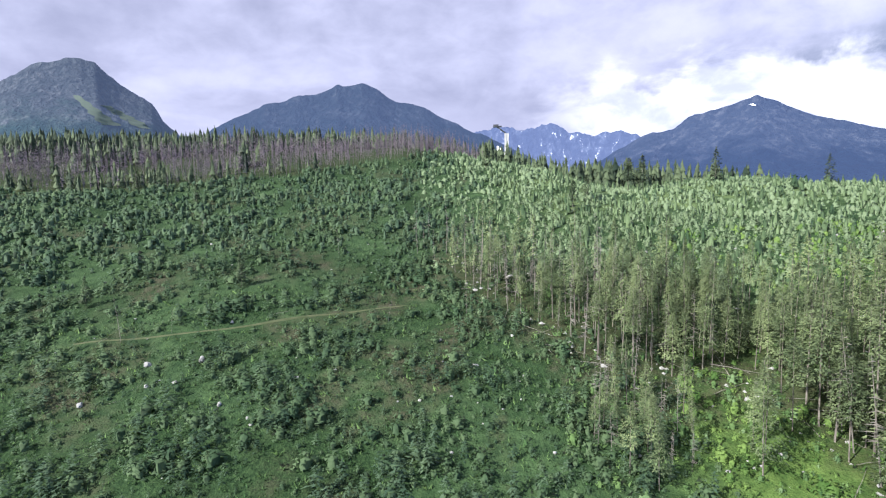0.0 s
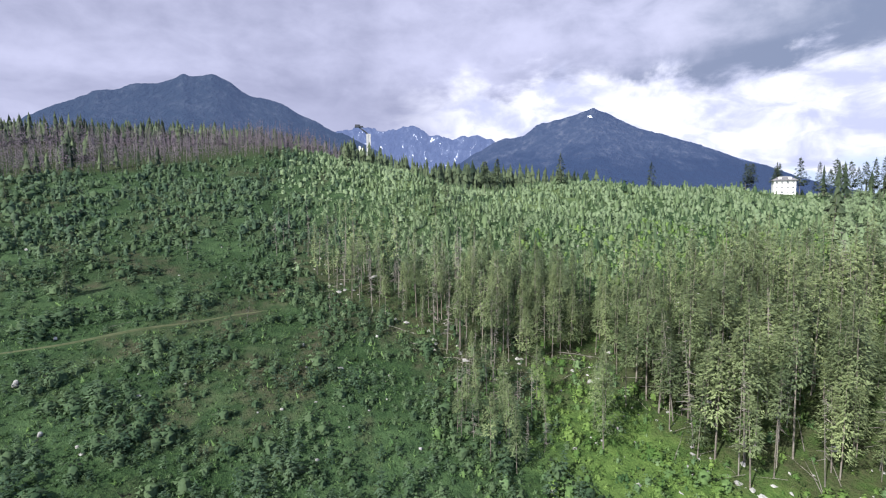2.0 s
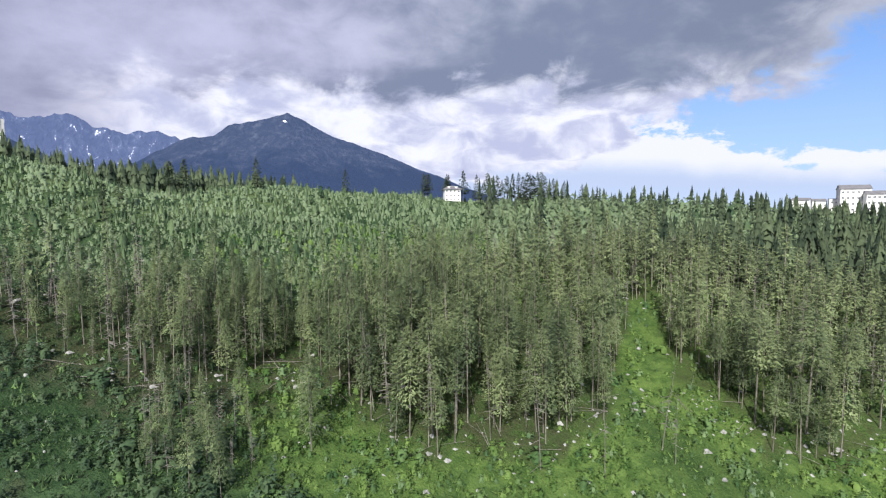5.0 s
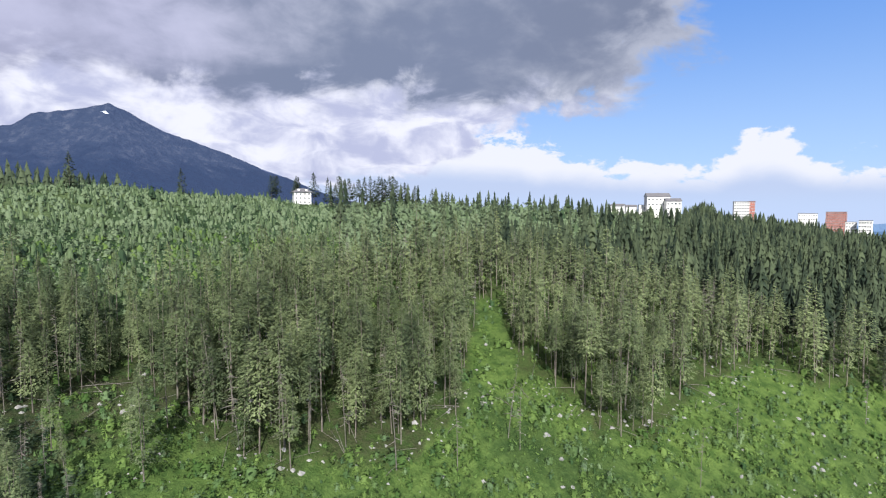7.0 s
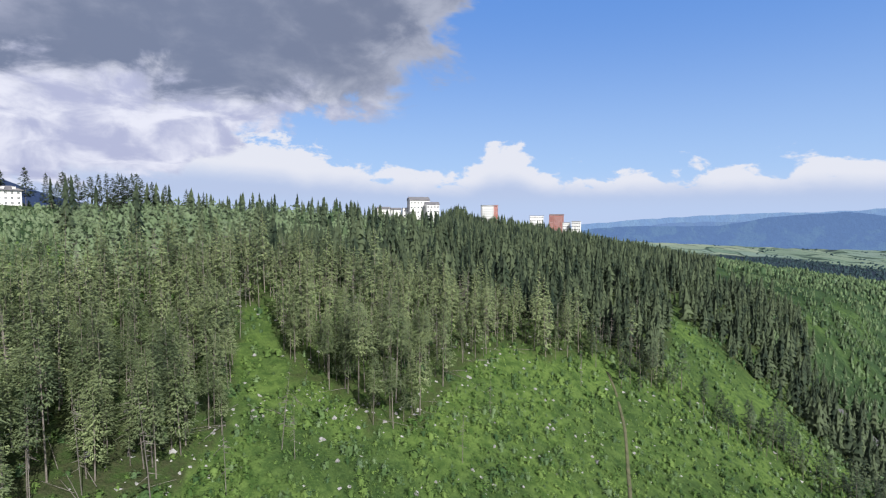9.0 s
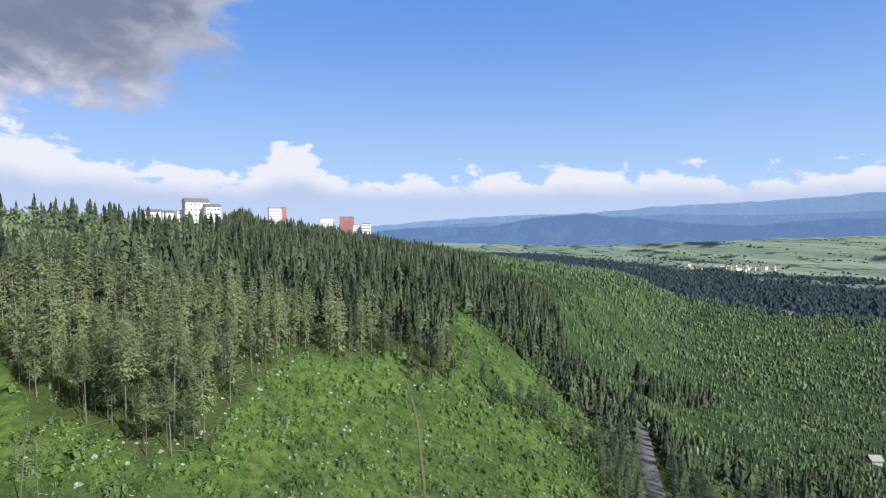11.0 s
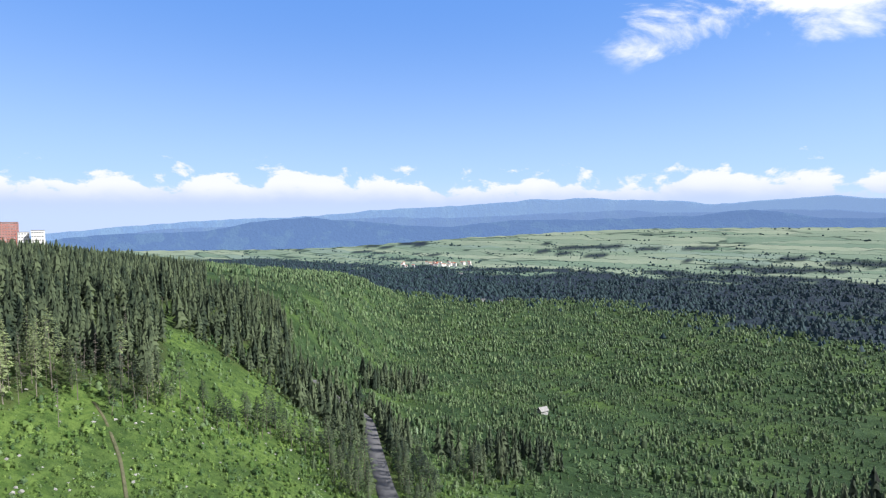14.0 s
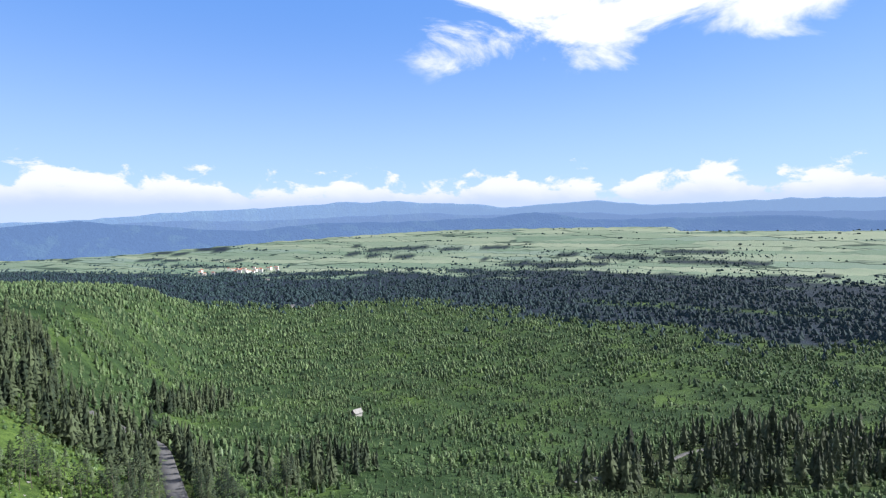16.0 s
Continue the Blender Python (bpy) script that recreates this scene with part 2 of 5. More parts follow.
def ground_material():
    m = bpy.data.materials.new("hillside_grass")
    m.use_nodes = True
    k = Nodes(m.node_tree)
    pos = k.add("ShaderNodeNewGeometry").outputs["Position"]

    def attr(name):
        n = k.add("ShaderNodeAttribute")
        n.attribute_name = name
        return n.outputs["Fac"]

    n1, n2, n3 = k.noise(pos, 0.035, 4, 0.6, 0.5), k.noise(pos, 0.35, 4, 0.65), k.noise(pos, 2.2, 3, 0.7)
    # base grass is darkened to imitate cloud shade on the open slope
    lush = k.mix(k.ramp(n2, 0.32, 0.68), (0.018, 0.037, 0.015), (0.043, 0.075, 0.030))
    dull = k.mix(k.ramp(n3, 0.3, 0.7), (0.007, 0.019, 0.007), (0.030, 0.056, 0.020))
    col = k.mix(k.ramp(n1, 0.42, 0.60), lush, dull)
    col = k.mix(k.math("MULTIPLY", k.ramp(n3, 0.55, 0.75), 0.35), col, (0.058, 0.094, 0.032))
    # meadow of grass and herbs, brightened in colour where sun falls beyond the cloud shade
    sunlit_grass = k.mix(k.ramp(n2, 0.32, 0.68), (0.040, 0.076, 0.017), (0.098, 0.152, 0.036))
    sunlit_grass = k.mix(k.math("MULTIPLY", k.ramp(n3, 0.52, 0.72), 0.5), sunlit_grass, (0.140, 0.195, 0.055))
    col = k.mix(k.math("MULTIPLY", attr("lush"), k.ramp(n1, 0.62, 0.40, 0.45, 1.0)), col, sunlit_grass)
    # dry heath with dead stems
    heath = k.mix(k.ramp(n2, 0.35, 0.65), (0.026, 0.035, 0.016), (0.050, 0.049, 0.030))
    col = k.mix(k.math("MULTIPLY", attr("heath"), k.ramp(n2, 0.30, 0.62, 0.2, 0.95)), col, heath)
    # pale dry grass along the crest, lightened further to imitate the sun patch
    col = k.mix(k.math("MULTIPLY", attr("crest"), k.ramp(n2, 0.30, 0.62, 0.35, 1.0)), col, k.mix(n3, (0.065, 0.108, 0.036), (0.158, 0.194, 0.086)))
    # needle litter under the trees
    litter = k.mix(k.ramp(n3, 0.3, 0.7), (0.019, 0.030, 0.010), (0.050, 0.052, 0.026))
    col = k.mix(k.math("MULTIPLY", attr("litter"), k.ramp(n2, 0.30, 0.65, 0.15, 0.85)), col, litter)
    # farmland of the valley floor: long strips of different crops
    st = k.add("ShaderNodeMapping")
    k.put(st.inputs["Vector"], pos)
    st.inputs["Rotation"].default_value = (0, 0, 0.35)
    st.inputs["Scale"].default_value = (0.0016, 0.0062, 0.0)
    vo = k.add("ShaderNodeTexVoronoi")
    k.put(vo.inputs["Vector"], st.outputs[0])
    k.put(vo.inputs["Scale"], 1.0)
    hue = k.add("ShaderNodeSeparateColor")
    k.put(hue.inputs[0], vo.outputs["Color"])
    # crop colours are paled and blued to imitate haze
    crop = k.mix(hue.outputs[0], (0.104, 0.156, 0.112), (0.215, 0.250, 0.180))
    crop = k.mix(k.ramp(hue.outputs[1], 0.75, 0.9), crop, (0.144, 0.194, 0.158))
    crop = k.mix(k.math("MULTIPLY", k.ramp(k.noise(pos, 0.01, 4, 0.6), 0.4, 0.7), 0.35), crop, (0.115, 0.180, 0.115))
    ve = k.add("ShaderNodeTexVoronoi")
    ve.feature = "DISTANCE_TO_EDGE"
    k.put(ve.inputs["Vector"], st.outputs[0])
    k.put(ve.inputs["Scale"], 1.0)
    hedge = k.math("MULTIPLY", k.ramp(ve.outputs["Distance"], 0.02, 0.05, 1.0, 0.0), k.ramp(k.noise(pos, 0.004, 3, 0.6), 0.42, 0.55))
    crop = k.mix(hedge, crop, (0.032, 0.054, 0.040))
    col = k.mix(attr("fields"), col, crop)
    # wood floor is dark and blue to imitate cloud shade and haze
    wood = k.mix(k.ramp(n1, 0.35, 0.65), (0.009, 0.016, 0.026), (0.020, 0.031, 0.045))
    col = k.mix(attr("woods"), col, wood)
    p = k.add("ShaderNodeBsdfPrincipled")
    k.put(p.inputs["Base Color"], col)
    k.put(p.inputs["Roughness"], 0.95)
    k.put(p.inputs["Specular IOR Level"], 0.1)
    b = k.add("ShaderNodeBump")
    k.put(b.inputs["Strength"], 0.8)
    k.put(b.inputs["Distance"], 0.9)
    k.put(b.inputs["Height"], k.math("ADD", n2, k.math("MULTIPLY", n3, 0.5)))
    k.put(p.inputs["Normal"], b.outputs[0])
    o = k.add("ShaderNodeOutputMaterial")
    k.put(o.inputs[0], p.outputs[0])
    return m


def mountain_material(name, low, rock, pale, haze, glow, snow=0.0, top=300.0, treeline=0.45, green=None):
    """Far rock faces: dwarf pine below, scree and rock above, snow in gullies; glow imitates the blue air in front of
    this backdrop.
    """
    m = bpy.data.materials.new(name)
    m.use_nodes = True
    k = Nodes(m.node_tree)
    geo = k.add("ShaderNodeNewGeometry")
    pos = geo.outputs["Position"]
    sep = k.add("ShaderNodeSeparateXYZ")
    k.put(sep.inputs[0], pos)
    h = k.math("DIVIDE", sep.outputs[2], top)
    n1, n2 = k.noise(pos, 0.006, 6, 0.62, 0.6), k.noise(pos, 0.03, 5, 0.65, 0.3)
    st = k.add("ShaderNodeMapping")
    k.put(st.inputs["Vector"], pos)
    st.inputs["Scale"].default_value = (0.024, 0.024, 0.009)
    n4 = k.noise(st.outputs[0], 1.0, 5, 0.7, 0.5)
    stone = k.mix(k.math("MULTIPLY", k.ramp(n4, 0.42, 0.70), k.ramp(n1, 0.36, 0.62, 0.12, 1.0)), rock, pale)
    up = k.ramp(k.math("ADD", h, k.math("MULTIPLY", k.math("SUBTRACT", n1, 0.5), 0.75)), treeline - 0.12, treeline + 0.12)
    forest = k.mix(k.ramp(n2, 0.35, 0.65), low, tuple(v * 1.5 for v in low))
    col = k.mix(up, forest, stone)
    if green:
        col = k.mix(k.math("MULTIPLY", k.ramp(n1, 0.5, 0.6), k.math("SUBTRACT", 1.0, up)), col, green)
    if snow:
        gul = k.ramp(k.math("ADD", n4, k.math("MULTIPLY", n2, 0.25)), 0.86 - snow, 0.90 - snow)
        col = k.mix(k.math("MULTIPLY", gul, k.ramp(h, 0.30, 0.5)), col, (0.85, 0.87, 0.92))
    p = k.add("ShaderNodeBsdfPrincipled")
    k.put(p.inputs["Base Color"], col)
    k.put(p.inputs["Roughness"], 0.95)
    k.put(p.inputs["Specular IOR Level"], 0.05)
    # haze is added as emission; the rock itself gives off no light
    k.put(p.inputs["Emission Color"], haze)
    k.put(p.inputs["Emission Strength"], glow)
    b = k.add("ShaderNodeBump")
    k.put(b.inputs["Strength"], 1.0)
    k.put(b.inputs["Distance"], 38.0)
    k.put(b.inputs["Height"], k.math("ADD", n2, k.math("MULTIPLY", n4, 0.7)))
    k.put(p.inputs["Normal"], b.outputs[0])
    o = k.add("ShaderNodeOutputMaterial")
    k.put(o.inputs[0], p.outputs[0])
    return m


M_GROUND = ground_material()
M_NEEDLE = material("spruce_needles", (0.038, 0.06, 0.028), (0.215, 0.262, 0.12), 0.10, 0.75, fine=1.3, thin=0.12, per_object=0.6)
# darker copy of the spruce needles, imitating cloud shade on the spur
M_NEEDLE_SHADED = material("spruce_needles_darkened_for_shade", (0.011, 0.023, 0.013), (0.09, 0.118, 0.06), 0.08, 0.8, fine=0.6, thin=0.08)
M_YOUNG = material("young_spruce_needles", (0.021, 0.047, 0.02), (0.124, 0.174, 0.08), 0.09, 0.8, fine=2.6, thin=0.15)
M_LEAF = material("broad_leaves", (0.04, 0.086, 0.032), (0.156, 0.226, 0.098), 0.09, 0.7, fine=2.6, thin=0.15, third=(0.190, 0.250, 0.160))
# pale birch leaves, lightened further to imitate sun on the crest
M_BIRCH = material("pale_birch_leaves_in_sun", (0.135, 0.192, 0.098), (0.205, 0.268, 0.148), 0.09, 0.65, fine=2.6, thin=0.3, third=(0.205, 0.25, 0.155))
# shrub leaves darkened to imitate cloud shade on the open slope
M_SHRUB_SHADED = material("cloud_shaded_shrub_leaves", (0.027, 0.057, 0.025), (0.074, 0.114, 0.052), 0.10, 0.8, fine=2.6, thin=0.2)
# deep green of meadow shrubs; imitates cloud shade on slope grass and shrubs
M_FERN = material("fern_shrub_and_shaded_grass", (0.03, 0.072, 0.022), (0.118, 0.188, 0.062), 0.08, 0.85, fine=0.7, thin=0.2)
# young spruce needles darkened to imitate the same cloud shade
M_SAPLING = material("cloud_shaded_sapling_needles", (0.028, 0.058, 0.032), (0.08, 0.122, 0.066), 0.10, 0.8, fine=2.6, thin=0.2)
M_SHEET = material("weathered_sheet_metal", (0.208, 0.204, 0.200), (0.304, 0.300, 0.288), 0.5, 0.6, fine=3.0)
M_RUN = material("mown_ski_run", (0.07, 0.094, 0.078), (0.098, 0.122, 0.102), 0.01, 0.95, fine=0.06)
M_SNOW = material("old_snow", (0.700, 0.740, 0.820), (0.860, 0.880, 0.920), 0.01, 0.8, fine=0.08)
M_HERB = material("tall_herbs", (0.056, 0.118, 0.026), (0.185, 0.275, 0.072), 0.12, 0.8, fine=2.6, thin=0.35)
M_BARK = material("spruce_bark", (0.084, 0.072, 0.060), (0.216, 0.192, 0.164), 0.5, 0.9, fine=4.0, bump=0.03, per_object=0.4)
M_DEAD = material("bare_dead_wood", (0.062, 0.05, 0.062), (0.185, 0.15, 0.172), 0.06, 0.9, fine=0.7)
# blue in these needles imitates haze, their darkness cloud shade
M_WOODS = material("hazed_valley_forest", (0.022, 0.048, 0.054), (0.036, 0.066, 0.074), 0.012, 0.85, fine=0.2, thin=0.2)
M_STONE = material("pale_granite", (0.165, 0.162, 0.15), (0.35, 0.343, 0.328), 0.9, 0.9, fine=5.0, bump=0.05)
M_LOG = material("weathered_log", (0.104, 0.092, 0.080), (0.224, 0.204, 0.180), 0.6, 0.9, fine=6.0, bump=0.02)
M_ASPHALT = material("worn_asphalt", (0.068, 0.068, 0.072), (0.120, 0.118, 0.120), 0.25, 0.85, fine=3.0, bump=0.01)
M_TRACK = material("trodden_earth", (0.040, 0.056, 0.022), (0.080, 0.086, 0.044), 0.4, 0.95, fine=2.0, bump=0.05)
M_EARTH = material("bare_stony_earth", (0.044, 0.056, 0.022), (0.125, 0.115, 0.068), 0.5, 0.95, fine=2.4, bump=0.06)
M_WHITE = material("white_render", (0.700, 0.690, 0.660), (0.820, 0.810, 0.780), 0.15, 0.85, fine=1.5)
M_RED = material("red_brown_cladding", (0.340, 0.115, 0.090), (0.430, 0.160, 0.125), 0.2, 0.8, fine=1.2)
M_ROOF = material("grey_sheet_roof", (0.100, 0.100, 0.110), (0.200, 0.190, 0.190), 0.3, 0.6, fine=2.0)
M_TILE = material("red_roof_tiles", (0.250, 0.090, 0.060), (0.360, 0.160, 0.110), 0.4, 0.8, fine=2.0)
M_CONCRETE = material("pale_concrete", (0.384, 0.376, 0.368), (0.512, 0.504, 0.488), 0.1, 0.85, fine=0.8)
M_STEEL = material("dark_steel", (0.050, 0.055, 0.060), (0.090, 0.090, 0.100), 0.4, 0.5, metal=0.6)


def glass_material():
    m = bpy.data.materials.new("window_glass")
    m.use_nodes = True
    k = Nodes(m.node_tree)
    p = k.add("ShaderNodeBsdfPrincipled")
    k.put(p.inputs["Base Color"], (0.03, 0.04, 0.05))
    k.put(p.inputs["Roughness"], 0.08)
    o = k.add("ShaderNodeOutputMaterial")
    k.put(o.inputs[0], p.outputs[0])
    return m


M_GLASS = glass_material()

# ---------------------------------------------------------------- mesh helpers
RNG = np.random.RandomState(11)


def raw_mesh(name, verts, tris, mats, mat_index=None, smooth=False):
    """A mesh from arrays of corners and triangles."""
    me = bpy.data.meshes.new(name)
    verts, tris = np.asarray(verts, np.float32), np.asarray(tris, np.int32)
    me.vertices.add(len(verts))
    me.vertices.foreach_set("co", verts.ravel())
    me.loops.add(tris.size)
    me.loops.foreach_set("vertex_index", tris.ravel())
    me.polygons.add(len(tris))
    me.polygons.foreach_set("loop_start", np.arange(0, tris.size, 3, dtype=np.int32))
    if mat_index is not None:
        me.polygons.foreach_set("material_index", np.asarray(mat_index, np.int32))
    me.polygons.foreach_set("use_smooth", np.full(len(tris), smooth))
    for m in mats:
        me.materials.append(m)
    me.update(calc_edges=True)
    return me


def spread(template, pos, size, turn, squash=None, lean=None):
    """Many copies of a template (verts, tris) joined: each at pos, scaled by size and turned."""
    v, f = template
    n = len(pos)
    c, s = np.cos(turn)[:, None], np.sin(turn)[:, None]
    sx = size[:, None] * (1 if squash is None else squash[:, None])
    x = (v[None, :, 0] * c - v[None, :, 1] * s) * sx
    y = (v[None, :, 0] * s + v[None, :, 1] * c) * sx
    z = v[None, :, 2] * size[:, None]
    if lean is not None:
        x = x + z * lean[:, :1]
        y = y + z * lean[:, 1:]
    out = np.stack([x, y, z], -1) + pos[:, None, :]
    tri = f[None] + (np.arange(n) * len(v))[:, None, None]
    return out.reshape(-1, 3), tri.reshape(-1, 3)


def join(pieces):
    """Joins (verts, tris) pieces."""
    vs, fs, at = [], [], 0
    for v, f in pieces:
        if len(v):
            vs.append(np.asarray(v, float))
            fs.append(np.asarray(f, int) + at)
            at += len(v)
    return np.concatenate(vs), np.concatenate(fs)


def inside(poly, x, y):
    x, y = np.asarray(x, float), np.asarray(y, float)
    hit = np.zeros(x.shape, bool)
    for (x0, y0), (x1, y1) in zip(poly, poly[1:] + poly[:1]):
        cross = (y0 > y) != (y1 > y)
        t = (y - y0) / (y1 - y0 if y1 != y0 else 1e-9)
        hit ^= cross & (x < x0 + t * (x1 - x0))
    return hit


def from_line(line, x, y):
    """Distance from a polyline."""
    best = np.full(np.shape(x), 1e9)
    for (x0, y0), (x1, y1) in zip(line, line[1:]):
        dx, dy = x1 - x0, y1 - y0
        t = np.clip(((x - x0) * dx + (y - y0) * dy) / (dx * dx + dy * dy), 0, 1)
        best = np.minimum(best, np.hypot(x - x0 - t * dx, y - y0 - t * dy))
    return best


def wave(x, y, s, seed=0.0):
    """A cheap smooth field between about -1 and 1; s is its wavelength."""
    a, b = x * 6.28 / s, y * 6.28 / s
    return (np.sin(a + 1.7 * np.sin(b * 0.61 + seed) + seed * 2.1) * np.cos(b * 0.9 + 1.3 * np.sin(a * 0.47 + seed * 1.7))
            + 0.5 * np.sin(a * 2.3 + b * 1.1 + seed * 3.3) * np.sin(b * 2.1 - a * 0.7 + seed))/1.3


def part(name, bm, mat, parent, label=""):
    me = bpy.data.meshes.new(name)
    bm.normal_update()
    bm.to_mesh(me)
    bm.free()
    me.materials.append(mat)
    ob = new(name, me)
    ob.parent = parent
    return tagged(ob, label)


def thing(name, at, turn, label, category, group=""):
    """An empty at a thing's base, turned by degrees."""
    e = new(name)
    e.empty_display_size = 0.5
    e.matrix_world = pose(*at, 0, 0, turn)
    return tagged(e, label, category, group)


def block(bm, x0, x1, y0, y1, z0, z1):
    m = Matrix.LocRotScale(((x0 + x1) / 2, (y0 + y1) / 2, (z0 + z1) / 2), None, (abs(x1 - x0), abs(y1 - y0), abs(z1 - z0)))
    bmesh.ops.create_cube(bm, size=1.0, matrix=m)
    return bm


# ---------------------------------------------------------------- plan of the place (metres, x east, y north)
FOREST = [(-1, 157), (6, 134), (15, 121), (24, 107), (30, 94), (42, 95), (55, 101), (60, 86), (55, 74), (60, 60), (69, 57), (79, 47), (95, 47),
          (104, 46), (118, 38), (107, 23), (112, 13), (124, 10), (148, 4), (171, -8), (165, -16), (173, -26), (192, -46), (178, -57), (212, -72),
          (250, -86), (290, -100), (430, -180), (928, -390), (1150, -450), (1200, 70), (800, 52), (660, 44), (560, 36), (420, 34), (325, 30), (270, 48),
          (236, 66), (212, 84), (178, 93), (143, 108), (112, 122), (69, 121), (17, 146)]
GLADE = [(97, 48), (108, 38), (148, 61), (146, 67)]
HILL_EDGE = [(262, -96), (240, -103), (212, -125), (188, -133), (172, -132), (150, -116), (132, -108), (150, -138), (186, -160), (228, -186), (249, -193),
             (263, -176), (275, -160), (313, -187), (352, -200), (385, -180), (290, -100)]
LOWER_ROW = [(178, -40), (181, -62), (179, -82), (181, -100), (165, -112)]
ROAD = [(60, -66), (98, -90), (135, -115), (178, -145), (214, -171), (226, -178), (238, -176), (256, -165)]
BACK_ROAD = [(44, -268), (27, -304), (-8, -385), (-58, -462), (-150, -522), (-300, -560)]
CLUMP = [(288, -232), (300, -250), (322, -330), (352, -345), (372, -330), (345, -280), (315, -238)]
STRIP = [(167, -172), (180, -233), (150, -240), (128, -222), (130, -176), (140, -150)]
BAND = [(60, -238), (33, -345), (-50, -500), (-160, -545), (-200, -625), (-270, -640), (-200, -480), (-66, -330), (0, -288), (20, -240)]
MEADOW = [(78, -595), (5, -739), (-92, -669), (-60, -540), (17, -488)]
DEAD = [(-430, 330), (-232, 288), (-205, 232), (-163, 226), (-75, 250), (-38, 280), (0, 298), (30, 322), (30, 385), (-60, 400), (-430, 420)]
PINES = [(24, 305), (60, 292), (120, 290), (175, 296), (190, 360), (24, 375)]
VALLEY_WOOD = [(2600, -900), (1400, -1010), (846, -1030), (695, -1290), (450, -1230), (210, -1150), (-10, -1060), (-76, -1010), (-330, -1030), (-900, -1120),
               (-1200, -2500), (180, -2230), (950, -2330), (1800, -1780), (3000, -1500)]


TRACK = [(108, -31), (116, -32.5), (124, -35), (131, -35.6), (138, -38), (144, -38.6), (150, -40.8), (158, -40.6), (167, -42.4), (176, -41)]
COPSE = [(19, 71), (36, 71), (41, 86), (33, 95), (25, 90)]


def valley_wood(x, y):
    """Where the ragged woods of the valley floor stand."""
    wx = x + 70 * wave(x, y, 330, 1.0) + 130 * wave(x, y, 1100, 5.0)
    wy = y + 60 * wave(x, y, 250, 4.0) + 90 * wave(x, y, 700, 2.0)
    gap = (wave(x * 0.45, y, 520, 3.0) > 0.22) & (y < -1350)
    more = (wave(x * 0.35 + 200, y * 1.1, 620, 7.0) > 0.52) & (y < -2050) & (y > -3300) & (x > -400)
    return (inside(VALLEY_WOOD, wx, wy) & ~gap) | more


def build_ground():
    n_a, n_r = 500, 165
    rad = np.concatenate([[0.0], np.exp(np.linspace(np.log(6.0), np.log(4960.0), n_r))])
    ang = np.arange(n_a) * 2 * np.pi / n_a
    rr, aa = np.meshgrid(rad[1:], ang, indexing="ij")
    x, y = np.concatenate([[0.0], (rr * np.sin(aa)).ravel()]), np.concatenate([[0.0], (rr * np.cos(aa)).ravel()])
    z = ground_z(x, y)
    i = np.arange(n_r - 1)[:, None] * n_a + 1
    j, k = np.arange(n_a)[None], (np.arange(n_a)[None] + 1) % n_a
    q = [i + j, i + n_a + j, i + n_a + k, i + k]
    tris = np.concatenate([np.stack([q[0], q[2], q[1]], -1).reshape(-1, 3), np.stack([q[0], q[3], q[2]], -1).reshape(-1, 3),
                           np.stack([0 * j[0], 1 + k[0], 1 + j[0]], -1)])
    me = raw_mesh("ground", np.stack([x, y, z], -1), tris, [M_GROUND], smooth=True)
    d = np.hypot(x, y)
    wob = wave(x, y, 90.0)
    heath = sm((wave(x, y, 60, 2.0) + wave(x, y, 17, 4.0) * 0.6 + 0.15)) * (x < 10) * (y > 60)
    heath = np.maximum(heath, 0.8 * (from_line([(2, 152), (14, 125), (30, 97), (60, 92), (80, 55)], x, y) < 9 + 4 * wob))
    litter = (inside(FOREST, x, y) & ~inside(GLADE, x, y)) | inside(HILL_EDGE, x, y) | inside(DEAD, x, y) | inside(BAND, x, y)
    woods = valley_wood(x, y) * 1.0
    az = np.degrees(np.arctan2(x, y)) % 360
    far = sm((d - 2150 - 250 * wave(x, y, 900.0, 1.0) - 900 * sm((132 - az) / 14)) / 120) * (az > 104) * (az < 260)
    far = far * (1 - woods)
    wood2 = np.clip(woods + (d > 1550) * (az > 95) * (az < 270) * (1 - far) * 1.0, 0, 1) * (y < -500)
    crest = sm((y - 165 - 0.12 * x) / 50) * sm((x - 15) / 40) * (d < 700) * sm((wave(x, y, 48, 3.5) + 0.7) / 0.9)
    # brightens the grass colour on the sunlit side of the cloud shade
    lush = np.maximum(sm((x - 62) / 45), 0.85 * sm((x - 0.40 * y - 1 + 6 * wob) / 12) * (x > 20)) * sm((125 - y) / 30) * sm((y + 190) / 60) * (d < 420)
    lush = np.maximum(lush, (y < -120) * (d < 1500) * np.clip(0.12 + 0.55 * wave(x, y, 170, 4.0) + 0.3 * wave(x, y, 60, 1.0), 0, 0.8))
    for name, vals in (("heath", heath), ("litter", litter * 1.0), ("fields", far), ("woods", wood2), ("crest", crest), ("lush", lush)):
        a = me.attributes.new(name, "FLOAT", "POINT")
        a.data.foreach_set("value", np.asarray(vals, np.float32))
    return tagged(new("ground", me), "grassy mountainside running down to a farmed valley", "ground", kind="structure")


build_ground()


